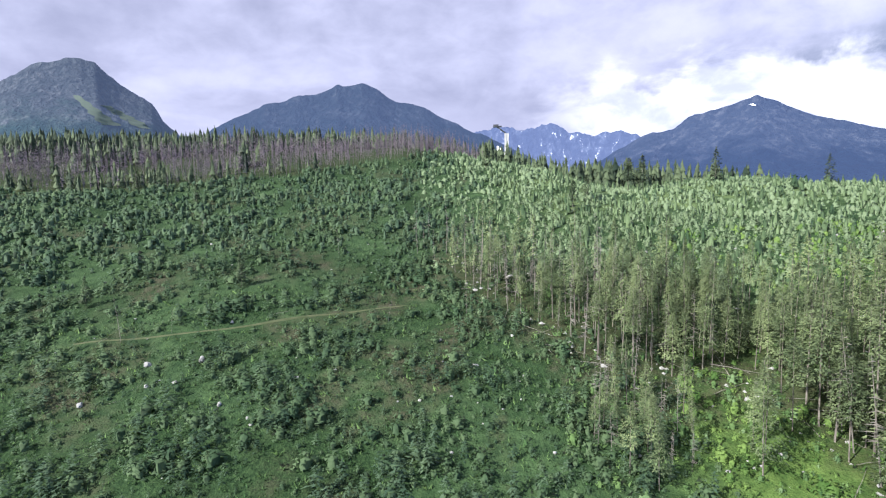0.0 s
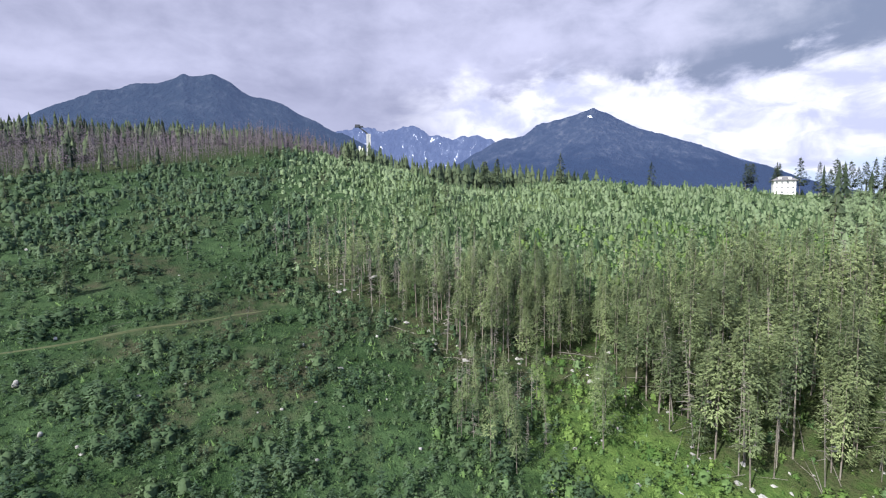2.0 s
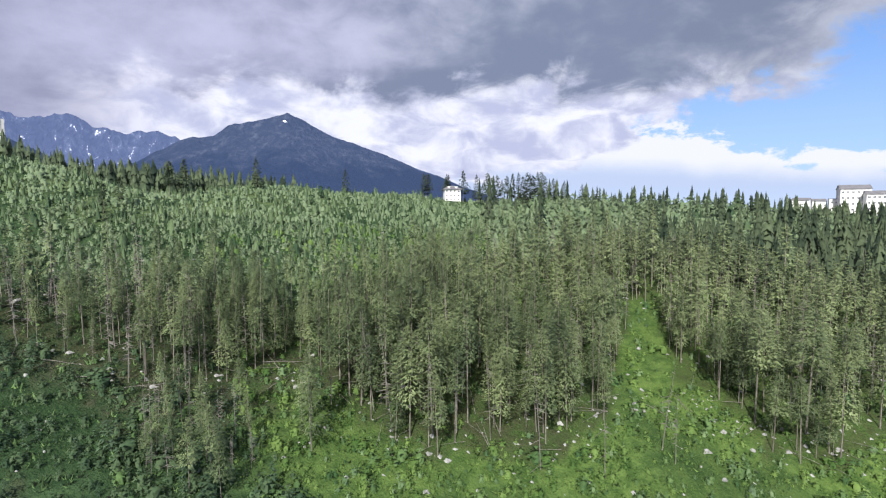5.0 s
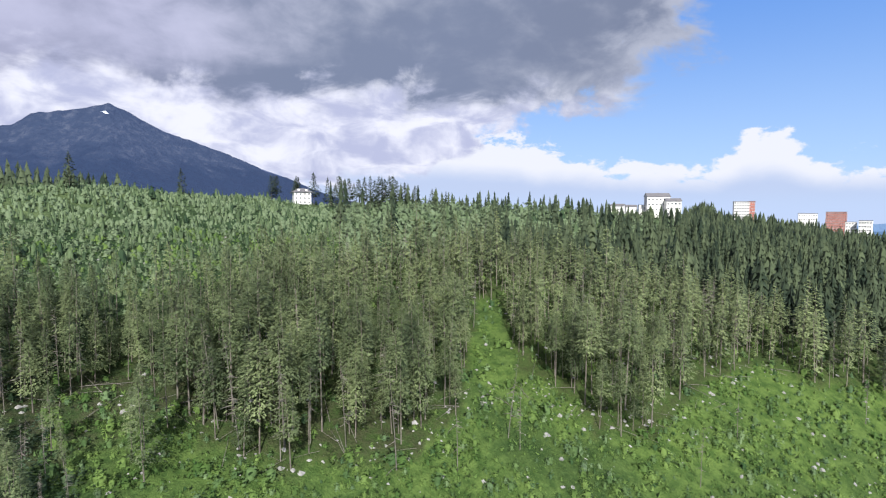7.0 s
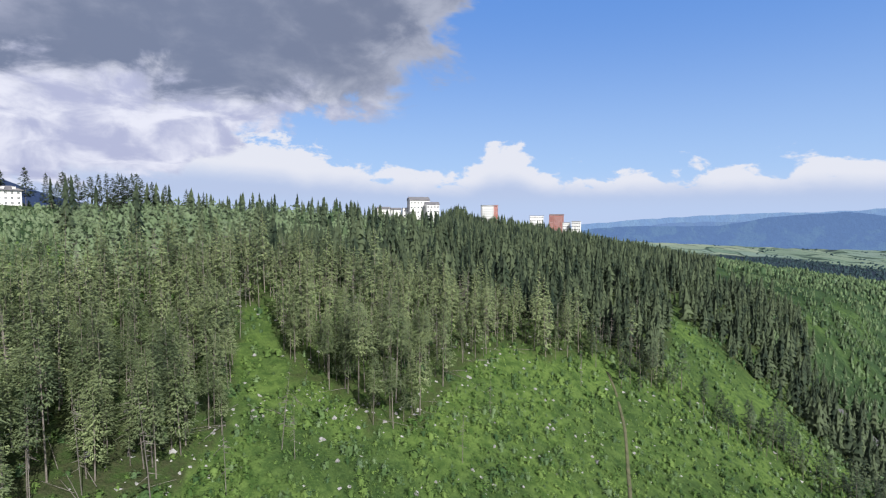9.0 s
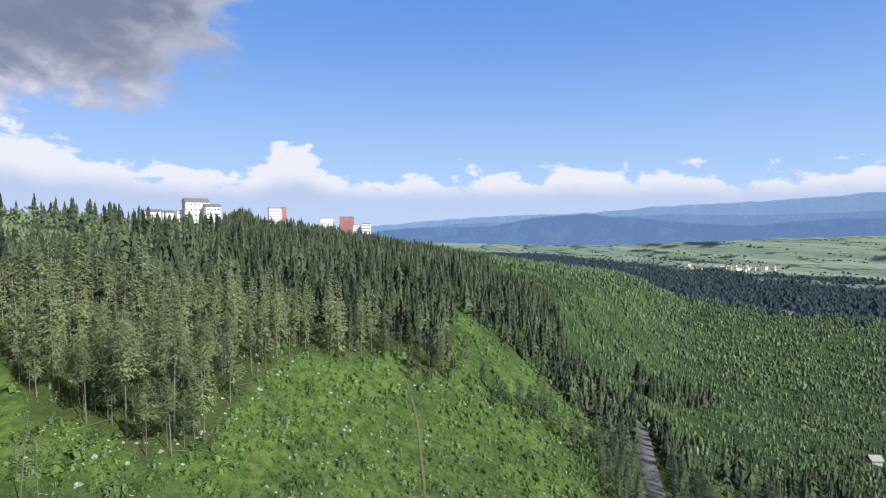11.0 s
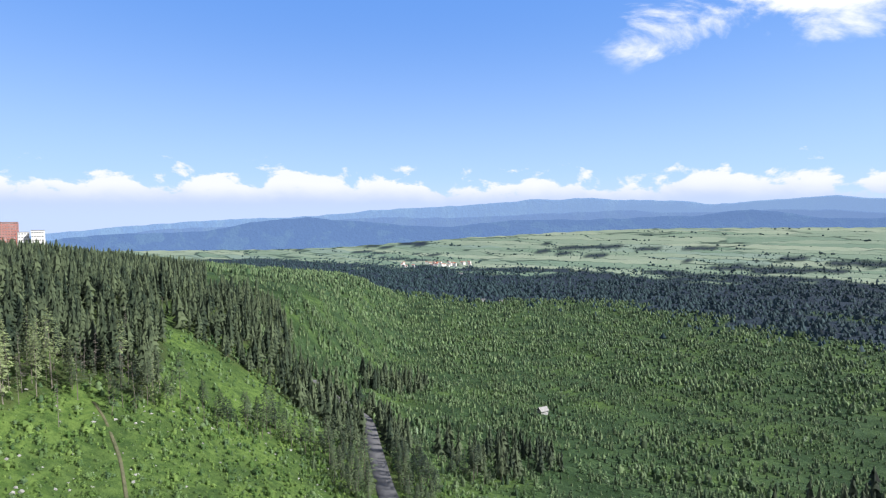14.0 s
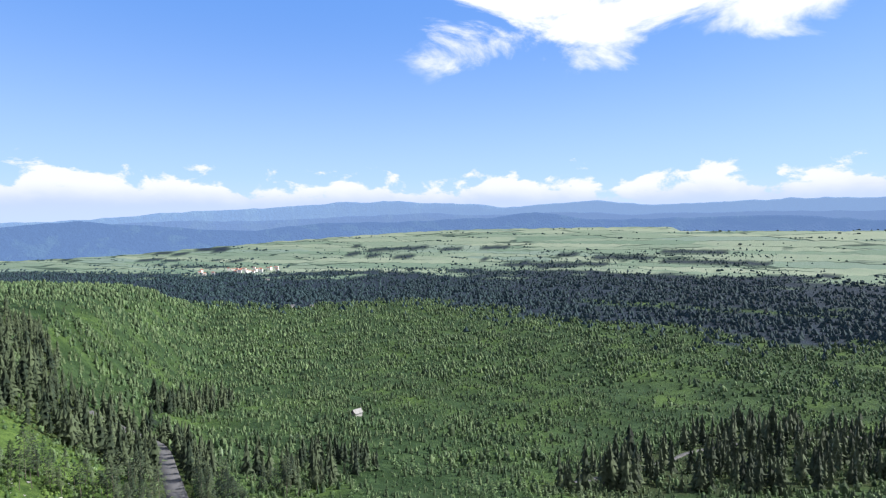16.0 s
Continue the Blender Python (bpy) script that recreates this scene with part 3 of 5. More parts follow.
def ribbon(name, line, width, mat, lift, label, category):
    """A road or path laid over the ground, with a sunk edge."""
    pts = []
    for (x0, y0), (x1, y1) in zip(line, line[1:]):
        n = max(2, int(math.hypot(x1 - x0, y1 - y0) / 2.5))
        pts += [(x0 + (x1 - x0) * i / n, y0 + (y1 - y0) * i / n) for i in range(n)]
    p = np.array(pts + [line[-1]], float)
    for _ in range(6):
        p[1:-1] = (p[:-2] + 2 * p[1:-1] + p[2:]) / 4
    t = np.gradient(p, axis=0)
    t /= np.linalg.norm(t, axis=1)[:, None]
    nrm = np.stack([t[:, 1], -t[:, 0]], -1)
    zc = ground_z(p[:, 0], p[:, 1])
    if width > 3:
        zc = np.convolve(np.pad(zc, 4, "edge"), np.ones(9) / 9, "valid")
    rows = []
    for o, dz in ((-0.5, -0.6), (-0.47, lift), (0, lift + 0.06), (0.47, lift), (0.5, -0.6)):
        wob = 1 + 0.12 * np.sin(np.arange(len(p)) * 0.7 + o * 5) * (width < 3)
        q = p + nrm * (o * width * wob)[:, None]
        zz = zc if width > 3 else ground_z(q[:, 0], q[:, 1])
        rows.append(np.stack([q[:, 0], q[:, 1], np.maximum(zz + dz, (ground_z(q[:, 0], q[:, 1]) + 0.12) if dz > -0.5 else -1e9)], -1))
    v = np.stack(rows, 1)
    m = v.shape[1]
    i = np.arange(len(p) - 1)[:, None] * m
    j = np.arange(m - 1)[None]
    a, b, c, d = i + j, i + j + 1, i + m + j + 1, i + m + j
    f = np.concatenate([np.stack([a, b, c], -1).reshape(-1, 3), np.stack([a, c, d], -1).reshape(-1, 3)])
    return tagged(new(name, raw_mesh(name, v.reshape(-1, 3), f, [mat], smooth=True)), label, category, kind="structure")


ribbon("road", ROAD, 7.0, M_ASPHALT, 0.25, "grey asphalt road lined with spruces", "road")
ribbon("road", BACK_ROAD, 3.2, M_ASPHALT, 0.25, "grey forest road behind a belt of spruces", "road")
ribbon("footpath", [(-76, 108), (-52, 112), (-38, 116), (-19, 123), (-8, 127)], 0.42, M_TRACK, 0.06, "trodden path across the grassy slope", "path")
ribbon("footpath", TRACK, 0.9, M_EARTH, 0.06, "narrow earth path down the meadow", "path")


def build_mountain(name, line, radius, depth, base, mat, rough, label, seed, teeth=0.0):
    """A mountain range seen from afar: line gives azimuth and height (as tangent) of its crest, radius its distance."""
    az = np.array([p[0] for p in line])
    tn = np.array([p[1] for p in line])
    step = 0.16 if az[-1] - az[0] < 60 else 0.35
    a = np.arange(az[0], az[-1] + step, step)
    crest = np.interp(a, az, tn)
    n_v = 40 if depth > 400 else 18

    def frac(px, py, pz, scale, octaves=6):
        q = np.stack(np.broadcast_arrays(px, py, pz), -1).reshape(-1, 3) * scale + seed * 7.3
        v = [noise.ridged_multi_fractal(p, 0.95, 2.1, octaves, 1.0, 2.0) for p in q]
        return np.array(v).reshape(np.shape(px)) - 1.2

    ca, sa = np.cos(np.radians(a)) * radius, np.sin(np.radians(a)) * radius
    cr = crest * radius + rough * 0.7 * frac(sa, ca, 0 * a, 0.004) + teeth * np.maximum(frac(sa, ca, 0 * a + 9, 0.009), -0.4)
    v = np.linspace(0, 1, n_v)
    vv, ai = np.meshgrid(v, np.arange(len(a)), indexing="ij")
    aa = np.radians(a[ai])
    out = np.abs(vv - 0.62) / 0.62                        # 0 on the crest, 1 at the foot in front
    front = vv <= 0.62
    h = np.where(front, 1 - np.clip(out, 0, 1) ** 0.85, 1 - (out * 0.62 / 0.38) ** 1.1)
    ht = base + (cr[ai] - base) * h
    rad = radius + (vv - 0.62) * depth
    gul = frac(np.sin(aa) * rad, np.cos(aa) * rad, ht * 0.8, 0.0024)
    ht = ht + rough * 2.4 * gul * np.clip(out * 2.5, 0, 1) * np.clip(1.3 - out, 0, 1)
    rad = rad + rough * 2.0 * gul * np.clip(out * 2, 0, 1)
    co = np.stack([np.sin(aa) * rad, np.cos(aa) * rad, ht + CAM_Z], -1)
    m = len(a)
    i = np.arange(n_v - 1)[:, None] * m
    j = np.arange(m - 1)[None]
    q = [i + j, i + j + 1, i + m + j + 1, i + m + j]
    f = np.concatenate([np.stack([q[0], q[1], q[2]], -1).reshape(-1, 3), np.stack([q[0], q[2], q[3]], -1).reshape(-1, 3)])
    tagged(new(name, raw_mesh(name, co.reshape(-1, 3), f, [mat], smooth=True)), label, "mountain", kind="structure")
    return a, co[: int(n_v * 0.62)]


def drape(name, face, p0, p1, w0, w1, mat, label, category):
    """A strip lying on a mountain's face, from azimuth and height p0 down to p1, w0 and w1 degrees wide."""
    az, co = face
    n, rows = 14, []
    for i in range(n + 1):
        t = i / n
        row = []
        for s in (-0.5, -0.17, 0.17, 0.5):
            a = p0[0] + (p1[0] - p0[0]) * t + s * (w0 + (w1 - w0) * t) * (1 + 0.25 * math.sin(i * 1.9 + s * 3))
            tan = p0[1] + (p1[1] - p0[1]) * t
            j = int(np.clip(np.searchsorted(az, a), 0, len(az) - 1))
            col = co[:, j]
            d = np.hypot(col[:, 0], col[:, 1])
            tan = min(tan, 0.985 * float(((col[:, 2] - CAM_Z) / d).max()))
            k = int(np.argmax((col[:, 2] - CAM_Z) / d >= tan))
            q0, q1 = col[max(k - 1, 0)], col[k]
            e0, e1 = (q0[2] - CAM_Z) / math.hypot(q0[0], q0[1]) - tan, (q1[2] - CAM_Z) / d[k] - tan
            u = 0.0 if e1 == e0 else min(max(-e0 / (e1 - e0), 0), 1)
            q = q0 + (q1 - q0) * u
            dist = math.hypot(q[0], q[1]) - 9
            row.append((math.sin(radians(a)) * dist, math.cos(radians(a)) * dist, CAM_Z + tan * dist))
        rows.append(row)
    v = np.array(rows).reshape(-1, 3)
    f = []
    for i in range(n):
        for s in range(3):
            b = i * 4 + s
            f += [(b, b + 1, b + 5), (b, b + 5, b + 4)]
    tagged(new(name, raw_mesh(name, v, f, [mat], smooth=True)), label, category, kind="structure")



# blue tints and glow of these mountains imitate air haze
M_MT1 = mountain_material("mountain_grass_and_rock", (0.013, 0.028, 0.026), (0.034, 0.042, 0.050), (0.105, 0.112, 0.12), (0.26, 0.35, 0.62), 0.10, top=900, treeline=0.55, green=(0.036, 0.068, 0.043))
# rock colour darkened to imitate cloud shade
M_MT2 = mountain_material("mountain_shaded_rock", (0.006, 0.013, 0.019), (0.012, 0.02, 0.029), (0.036, 0.045, 0.056), (0.24, 0.33, 0.66), 0.135, top=860, treeline=0.60)
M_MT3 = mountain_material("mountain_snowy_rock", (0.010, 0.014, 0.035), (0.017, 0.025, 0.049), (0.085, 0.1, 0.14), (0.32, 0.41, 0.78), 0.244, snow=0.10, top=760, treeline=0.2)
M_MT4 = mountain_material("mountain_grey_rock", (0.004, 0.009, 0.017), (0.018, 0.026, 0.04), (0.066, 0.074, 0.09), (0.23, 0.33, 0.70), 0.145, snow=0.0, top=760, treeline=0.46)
# air haze over the far ridges is put into their blue and glow
M_FAR = mountain_material("hazed_far_ridge", (0.014, 0.032, 0.059), (0.021, 0.042, 0.063), (0.035, 0.056, 0.077), (0.37, 0.55, 0.90), 0.436, top=700, treeline=0.95, green=(0.035, 0.063, 0.077))
M_HAZE = mountain_material("hazed_wooded_ridge", (0.010, 0.021, 0.042), (0.014, 0.028, 0.049), (0.042, 0.063, 0.077), (0.33, 0.50, 0.88), 0.390, top=700, treeline=0.95, green=(0.026, 0.046, 0.052))
M_MID = mountain_material("hazed_wooded_hill", (0.007, 0.014, 0.028), (0.013, 0.021, 0.035), (0.028, 0.049, 0.059), (0.26, 0.43, 0.82), 0.350, top=700, treeline=0.95, green=(0.022, 0.040, 0.042))

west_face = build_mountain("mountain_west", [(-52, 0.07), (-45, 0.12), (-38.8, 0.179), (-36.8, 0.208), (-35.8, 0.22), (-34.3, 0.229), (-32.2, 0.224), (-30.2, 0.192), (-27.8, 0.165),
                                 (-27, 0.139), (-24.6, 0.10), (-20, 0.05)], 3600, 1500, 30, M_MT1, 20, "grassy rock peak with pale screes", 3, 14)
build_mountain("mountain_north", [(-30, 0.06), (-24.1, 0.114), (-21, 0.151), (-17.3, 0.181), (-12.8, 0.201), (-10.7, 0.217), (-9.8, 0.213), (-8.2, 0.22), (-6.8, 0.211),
                                  (-4.8, 0.191), (-1.2, 0.176), (1.1, 0.15), (4.1, 0.128), (7, 0.10), (12, 0.06)], 3700, 1500, 30, M_MT2, 18, "mountain under low cloud, darkened and hazed in colour", 8, 9)
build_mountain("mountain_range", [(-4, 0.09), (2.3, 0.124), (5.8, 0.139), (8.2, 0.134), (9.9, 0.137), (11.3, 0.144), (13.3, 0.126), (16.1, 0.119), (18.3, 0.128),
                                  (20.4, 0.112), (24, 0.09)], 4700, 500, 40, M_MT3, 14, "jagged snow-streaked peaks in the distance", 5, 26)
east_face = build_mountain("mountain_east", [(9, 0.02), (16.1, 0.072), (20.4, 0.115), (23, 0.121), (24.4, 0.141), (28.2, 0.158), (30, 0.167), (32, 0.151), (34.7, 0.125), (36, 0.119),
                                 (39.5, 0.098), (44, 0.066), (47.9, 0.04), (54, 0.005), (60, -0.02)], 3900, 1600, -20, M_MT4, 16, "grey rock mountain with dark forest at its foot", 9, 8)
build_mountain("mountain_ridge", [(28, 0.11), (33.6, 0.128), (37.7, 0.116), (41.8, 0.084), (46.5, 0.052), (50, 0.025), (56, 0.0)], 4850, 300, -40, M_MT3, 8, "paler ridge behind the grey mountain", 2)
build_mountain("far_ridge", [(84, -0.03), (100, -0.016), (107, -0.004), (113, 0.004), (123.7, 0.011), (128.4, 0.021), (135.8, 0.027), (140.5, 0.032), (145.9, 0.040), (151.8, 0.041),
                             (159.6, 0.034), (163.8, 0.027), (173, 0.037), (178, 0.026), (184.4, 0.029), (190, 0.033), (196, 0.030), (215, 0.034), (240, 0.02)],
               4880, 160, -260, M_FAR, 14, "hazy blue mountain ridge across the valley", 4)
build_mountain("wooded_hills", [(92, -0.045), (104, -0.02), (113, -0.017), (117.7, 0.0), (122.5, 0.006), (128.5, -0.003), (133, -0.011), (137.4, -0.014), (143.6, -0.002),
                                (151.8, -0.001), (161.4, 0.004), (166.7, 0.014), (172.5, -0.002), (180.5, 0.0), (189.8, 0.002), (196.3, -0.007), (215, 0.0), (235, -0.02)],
               4700, 420, -270, M_MID, 14, "wooded foothills behind the fields, blued for haze", 6)
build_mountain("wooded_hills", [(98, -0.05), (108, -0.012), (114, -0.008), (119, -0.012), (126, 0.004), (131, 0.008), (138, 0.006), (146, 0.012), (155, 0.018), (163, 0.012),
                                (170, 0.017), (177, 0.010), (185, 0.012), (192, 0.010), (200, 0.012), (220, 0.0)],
               4810, 160, -260, M_HAZE, 14, "ridge behind the wooded foothills, paler and blued for haze", 12)
drape("ski_run", west_face, (-33.7, 0.170), (-31.2, 0.128), 0.5, 1.5, M_RUN, "mown green ski run on the mountain", "ski run")
drape("ski_run", west_face, (-31.6, 0.158), (-28.4, 0.126), 0.8, 1.4, M_RUN, "mown green ski run on the mountain", "ski run")
drape("snow_patch", east_face, (29.25, 0.160), (29.75, 0.149), 0.10, 0.30, M_SNOW, "white snow patch under the summit", "snow")

# ---------------------------------------------------------------- plants: templates of height 1
def tube(points, radii, sides):
    """A tapered tube through points."""
    vs, fs = [], []
    for (x, y, z), r in zip(points, radii):
        for i in range(sides):
            a = 6.283 * i / sides
            vs.append((x + r * math.cos(a), y + r * math.sin(a), z))
    for k in range(len(points) - 1):
        for i in range(sides):
            a, b = k * sides + i, k * sides + (i + 1) % sides
            fs += [(a, b, b + sides), (a, b + sides, a + sides)]
    return np.array(vs, float), np.array(fs, int)


def spruce_trunk(rs, sides=6, bend=0.012):
    bx, by = rs.uniform(-bend, bend, 2)
    hs = [-0.04, 0.0, 0.02, 0.35, 0.98]
    return tube([(bx * h * 2, by * h * h * 3, h) for h in hs], [0.0110, 0.0100, 0.0066, 0.0052, 0.001], sides)


def spruce_crown(rs, bottom, n, wide, size, per=8, point=0.72):
    """A crown of needle sprays carried on drooping branches that wind up the stem: layered, ragged, with gaps between the branches."""
    vs, fs = [], []
    lop, bulge = rs.uniform(0, 6.28), rs.uniform(0, 6.28)
    limbs = max(6, n // per)
    for i in range(limbs):
        t = min(1.0, max(0.0, (i + rs.uniform(-0.5, 0.5)) / limbs)) ** 1.05
        h = bottom + (0.96 - bottom) * t
        a = i * 2.39996 + rs.uniform(-0.5, 0.5)
        body = (1 - t) ** point * min(1.0, 0.55 + 2.4 * t) + 0.03
        reach = wide * body * rs.uniform(0.66, 1.20) * (1 + 0.22 * math.sin(a - lop) + 0.10 * math.sin(t * 9 + bulge))
        sag = 0.62 * (1 - t) - 0.22
        c, s = math.cos(a), math.sin(a)
        for j in range(per):
            q = math.sqrt(rs.uniform(0.06, 1.0))
            off = rs.uniform(-1, 1) * 0.42 * reach * (1.15 - 0.6 * q)
            L = size * rs.uniform(0.65, 1.35) * (1.1 - 0.35 * t)
            turn = a + 0.7 * (off / (reach + 1e-6)) + rs.normal(0, 0.35)
            out = Vector((math.cos(turn), math.sin(turn), -sag * 0.6 - rs.uniform(-0.15, 0.45))).normalized()
            side = Vector((-math.sin(turn), math.cos(turn), rs.normal(0, 0.42))).normalized()
            p = Vector((c * q * reach - s * off, s * q * reach + c * off, h - sag * reach * q + rs.normal(0, 0.10) * reach))
            wd = L * rs.uniform(0.22, 0.36)
            b = len(vs)
            vs += [tuple(p - out * L * 0.45 + side * wd), tuple(p - out * L * 0.45 - side * wd), tuple(p + out * L * 0.75)]
            fs += [(b, b + 1, b + 2)]
    b = len(vs)
    vs += [(0.007, 0, 0.93), (-0.004, 0.006, 0.93), (-0.004, -0.006, 0.93), (0, 0, 1.02)]
    fs += [(b, b + 1, b + 3), (b + 1, b + 2, b + 3), (b + 2, b, b + 3)]
    return np.array(vs, float), np.array(fs, int)


def tier_tree(rs, bottom, tiers, points, wide):
    """A small or distant conifer: ragged skirts one over another."""
    vs, fs = [], []
    for k in range(tiers):
        t = k / tiers
        top = bottom + (1 - bottom) * min(1.0, (k + 1.7) / tiers)
        low = bottom + (1 - bottom) * t
        r = wide * (1 - t) ** 0.8 * rs.uniform(0.85, 1.15)
        b = len(vs)
        vs.append((rs.uniform(-0.01, 0.01), rs.uniform(-0.01, 0.01), top))
        a0 = rs.uniform(0, 6.28)
        for i in range(points * 2):
            a = a0 + 3.1416 * i / points
            q = r * (rs.uniform(0.8, 1.25) if i % 2 == 0 else rs.uniform(0.35, 0.6))
            vs.append((q * math.cos(a), q * math.sin(a), low + rs.uniform(-0.03, 0.03) + (0.0 if i % 2 == 0 else 0.05)))
        for i in range(points * 2):
            fs.append((b, b + 1 + i, b + 1 + (i + 1) % (points * 2)))
    return np.array(vs, float), np.array(fs, int)


def bushy(rs, n, wide, cone, leaf=(0.2, 0.34), low=0.0, rough=0.55):
    """A soft small plant: sprays lying over a rounded (small cone) or pointed (large cone) outline, with gaps."""
    vs, fs = [], []
    lobes = rs.uniform(0, 6.28, 2)
    for i in range(n):
        h = low + (1 - low) * rs.uniform(0.02, 1.0) ** (1.0 + 0.5 * cone)
        a = i * 2.39996 + rs.uniform(-0.5, 0.5)
        prof = max(0.0, 1 - h) ** cone * min(1.0, 0.62 + 1.6 * h)
        r = wide * prof * (1 + 0.22 * math.sin(2 * a + lobes[0]) + 0.16 * math.sin(3 * a + lobes[1])) * rs.uniform(0.72, 1.08)
        c, s = math.cos(a), math.sin(a)
        nrm = np.array((c, s, 0.35 + 1.1 * h)) + rs.normal(0, rough, 3)
        nrm /= np.linalg.norm(nrm)
        d1 = np.cross(nrm, rs.normal(size=3) if cone < 0.6 else np.array((c, s, -0.9)) + rs.normal(0, 0.35, 3))
        d1 /= np.linalg.norm(d1)
        d2 = np.cross(nrm, d1)
        L = wide * rs.uniform(*leaf) * (1.0 if cone < 0.6 else 1.35 - 1.0 * h)
        p = np.array((r * c, r * s, h * 0.96))
        b = len(vs)
        if cone < 0.6:
            vs += [tuple(p - d1 * L - d2 * L * 0.6), tuple(p + d1 * L - d2 * L * 0.6), tuple(p + d2 * L)]
        else:                                             # a spray that hangs outwards
            out = d2 if d2[2] < 0 else -d2
            vs += [tuple(p - out * L * 0.9 - d1 * L * 0.55), tuple(p - out * L * 0.9 + d1 * L * 0.55), tuple(p + out * L)]
        fs += [(b, b + 1, b + 2)]
    if cone >= 0.6:                                       # the pointed leader
        b, w = len(vs), wide * 0.16
        vs += [(w, 0, 0.80), (-w, 0, 0.80), (0, 0, 1.06), (0, w, 0.80), (0, -w, 0.80), (0, 0, 1.04)]
        fs += [(b, b + 1, b + 2), (b + 3, b + 4, b + 5)]
    return np.array(vs, float), np.array(fs, int)


def tuft(rs, n):
    """A tuft of upright blades and fern fronds."""
    vs, fs = [], []
    for i in range(n):
        a, q, b = rs.uniform(0, 6.28), math.sqrt(rs.uniform(0, 0.8)), rs.uniform(0, 6.28)
        x, y, w = q * math.cos(a), q * math.sin(a), rs.uniform(0.07, 0.17)
        h = rs.uniform(0.5, 1.1)
        lx, ly = rs.normal(0, 0.35, 2)
        k = len(vs)
        vs += [(x + w * math.cos(b), y + w * math.sin(b), rs.uniform(0, 0.3)), (x - w * math.cos(b), y - w * math.sin(b), rs.uniform(0, 0.3)), (x + lx, y + ly, h)]
        fs += [(k, k + 1, k + 2)]
    return np.array(vs, float), np.array(fs, int)


def body(rs, wide, waist, top=1.0, sides=5, low=0.0):
    """The dense inside of a plant: a crooked body with two uneven rings; waist (height, width) makes it a cone or a dome."""
    vs, fs = [], []
    a0 = rs.uniform(0, 6.28)
    for h, r in ((low + 0.04, 0.80), (low + (1 - low) * waist[0], waist[1])):
        for i in range(sides):
            a, q = a0 + 6.283 * i / sides + rs.uniform(-0.25, 0.25), wide * r * rs.uniform(0.72, 1.22)
            vs.append((q * math.cos(a), q * math.sin(a), h + rs.uniform(-0.06, 0.06) * (1 - low)))
    vs.append((rs.uniform(-0.06, 0.06) * wide, rs.uniform(-0.06, 0.06) * wide, top))
    for i in range(sides):
        k = (i + 1) % sides
        fs += [(i, k, sides + k), (i, sides + k, sides + i), (sides + i, sides + k, 2 * sides)]
    return np.array(vs, float), np.array(fs, int)


def dead_tree(rs, twigs=34, thick=0.005):
    """A bare standing trunk with broken branch stubs."""
    v, f = spruce_trunk(rs, 4, 0.02)
    vs, fs = [v * np.array((0.8, 0.8, 1))], [f]
    at = len(v)
    for i in range(twigs):
        h = rs.uniform(0.25, 0.97)
        a, L = rs.uniform(0, 6.28), rs.uniform(0.05, 0.16) * (1.2 - h)
        c, s = math.cos(a), math.sin(a)
        vs.append(np.array([(0, 0, h + thick), (0, 0, h - thick), (c * L, s * L, h - L * 0.35)]))
        fs.append(np.array([(at, at + 1, at + 2)]))
        at += 3
    return np.concatenate(vs), np.concatenate(fs)


def outward(v):
    """Directions away from the stem of a plant of height 1, tipped upwards."""
    w = max(1e-4, float(np.hypot(v[:, 0], v[:, 1]).max()))
    n = np.stack([v[:, 0] / w, v[:, 1] / w, 0.15 + 0.45 * np.clip(v[:, 2], 0, 1)], -1)
    return n / np.linalg.norm(n, axis=1)[:, None]


def grid(x0, x1, y0, y1, step, rs, jitter=0.85):
    gx, gy = np.meshgrid(np.arange(x0, x1, step), np.arange(y0, y1, step))
    n = gx.size
    return gx.ravel() + rs.uniform(-0.5, 0.5, n) * step * jitter, gy.ravel() + rs.uniform(-0.5, 0.5, n) * step * jitter


def seat(x, y, sink=0.15):
    return np.stack([x, y, ground_z(x, y) - sink], -1)


def scatter(name, templates, x, y, size, mats, label, category, rs, squash=(0.85, 1.2), lean=0.03, vary=0.55):
    """One joined cover of many plants; templates are (verts, tris, material) lists that share a pick."""
    if len(x) == 0:
        return None
    pick = rs.randint(0, len(templates), len(x))
    turn, sq = rs.uniform(0, 6.28, len(x)), rs.uniform(*squash, len(x))
    tilt = rs.normal(0, lean, (len(x), 2))
    pos = seat(x, y)
    vs, fs, mi, at, tone, away = [], [], [], 0, [], []
    tint = rs.uniform(-vary, vary, len(x)) + 0.20 * wave(x, y, 23, 6.0) + 0.22 * wave(x, y, 120, 2.5)
    for k, pieces in enumerate(templates):
        s = pick == k
        if not s.any():
            continue
        for v, f, m in pieces:
            a, b = spread((v, f), pos[s], size[s], turn[s], sq[s], tilt[s])
            vs.append(a)
            fs.append(b + at)
            mi.append(np.full(len(b), m))
            tone.append(np.repeat(tint[s], len(v)))
            o, c_, s_ = outward(v), np.cos(turn[s])[:, None], np.sin(turn[s])[:, None]
            away.append(np.stack([o[None, :, 0] * c_ - o[None, :, 1] * s_, o[None, :, 0] * s_ + o[None, :, 1] * c_, np.broadcast_to(o[None, :, 2], (len(c_), len(v)))], -1).reshape(-1, 3))
            at += len(a)
    me = raw_mesh(name, np.concatenate(vs), np.concatenate(fs), mats, np.concatenate(mi))
    me.attributes.new("tint", "FLOAT", "POINT").data.foreach_set("value", np.concatenate(tone).astype(np.float32))
    me.attributes.new("outward", "FLOAT_VECTOR", "POINT").data.foreach_set("vector", np.concatenate(away).astype(np.float32).ravel())
    return tagged(new(name, me), label, category, kind="stuff")


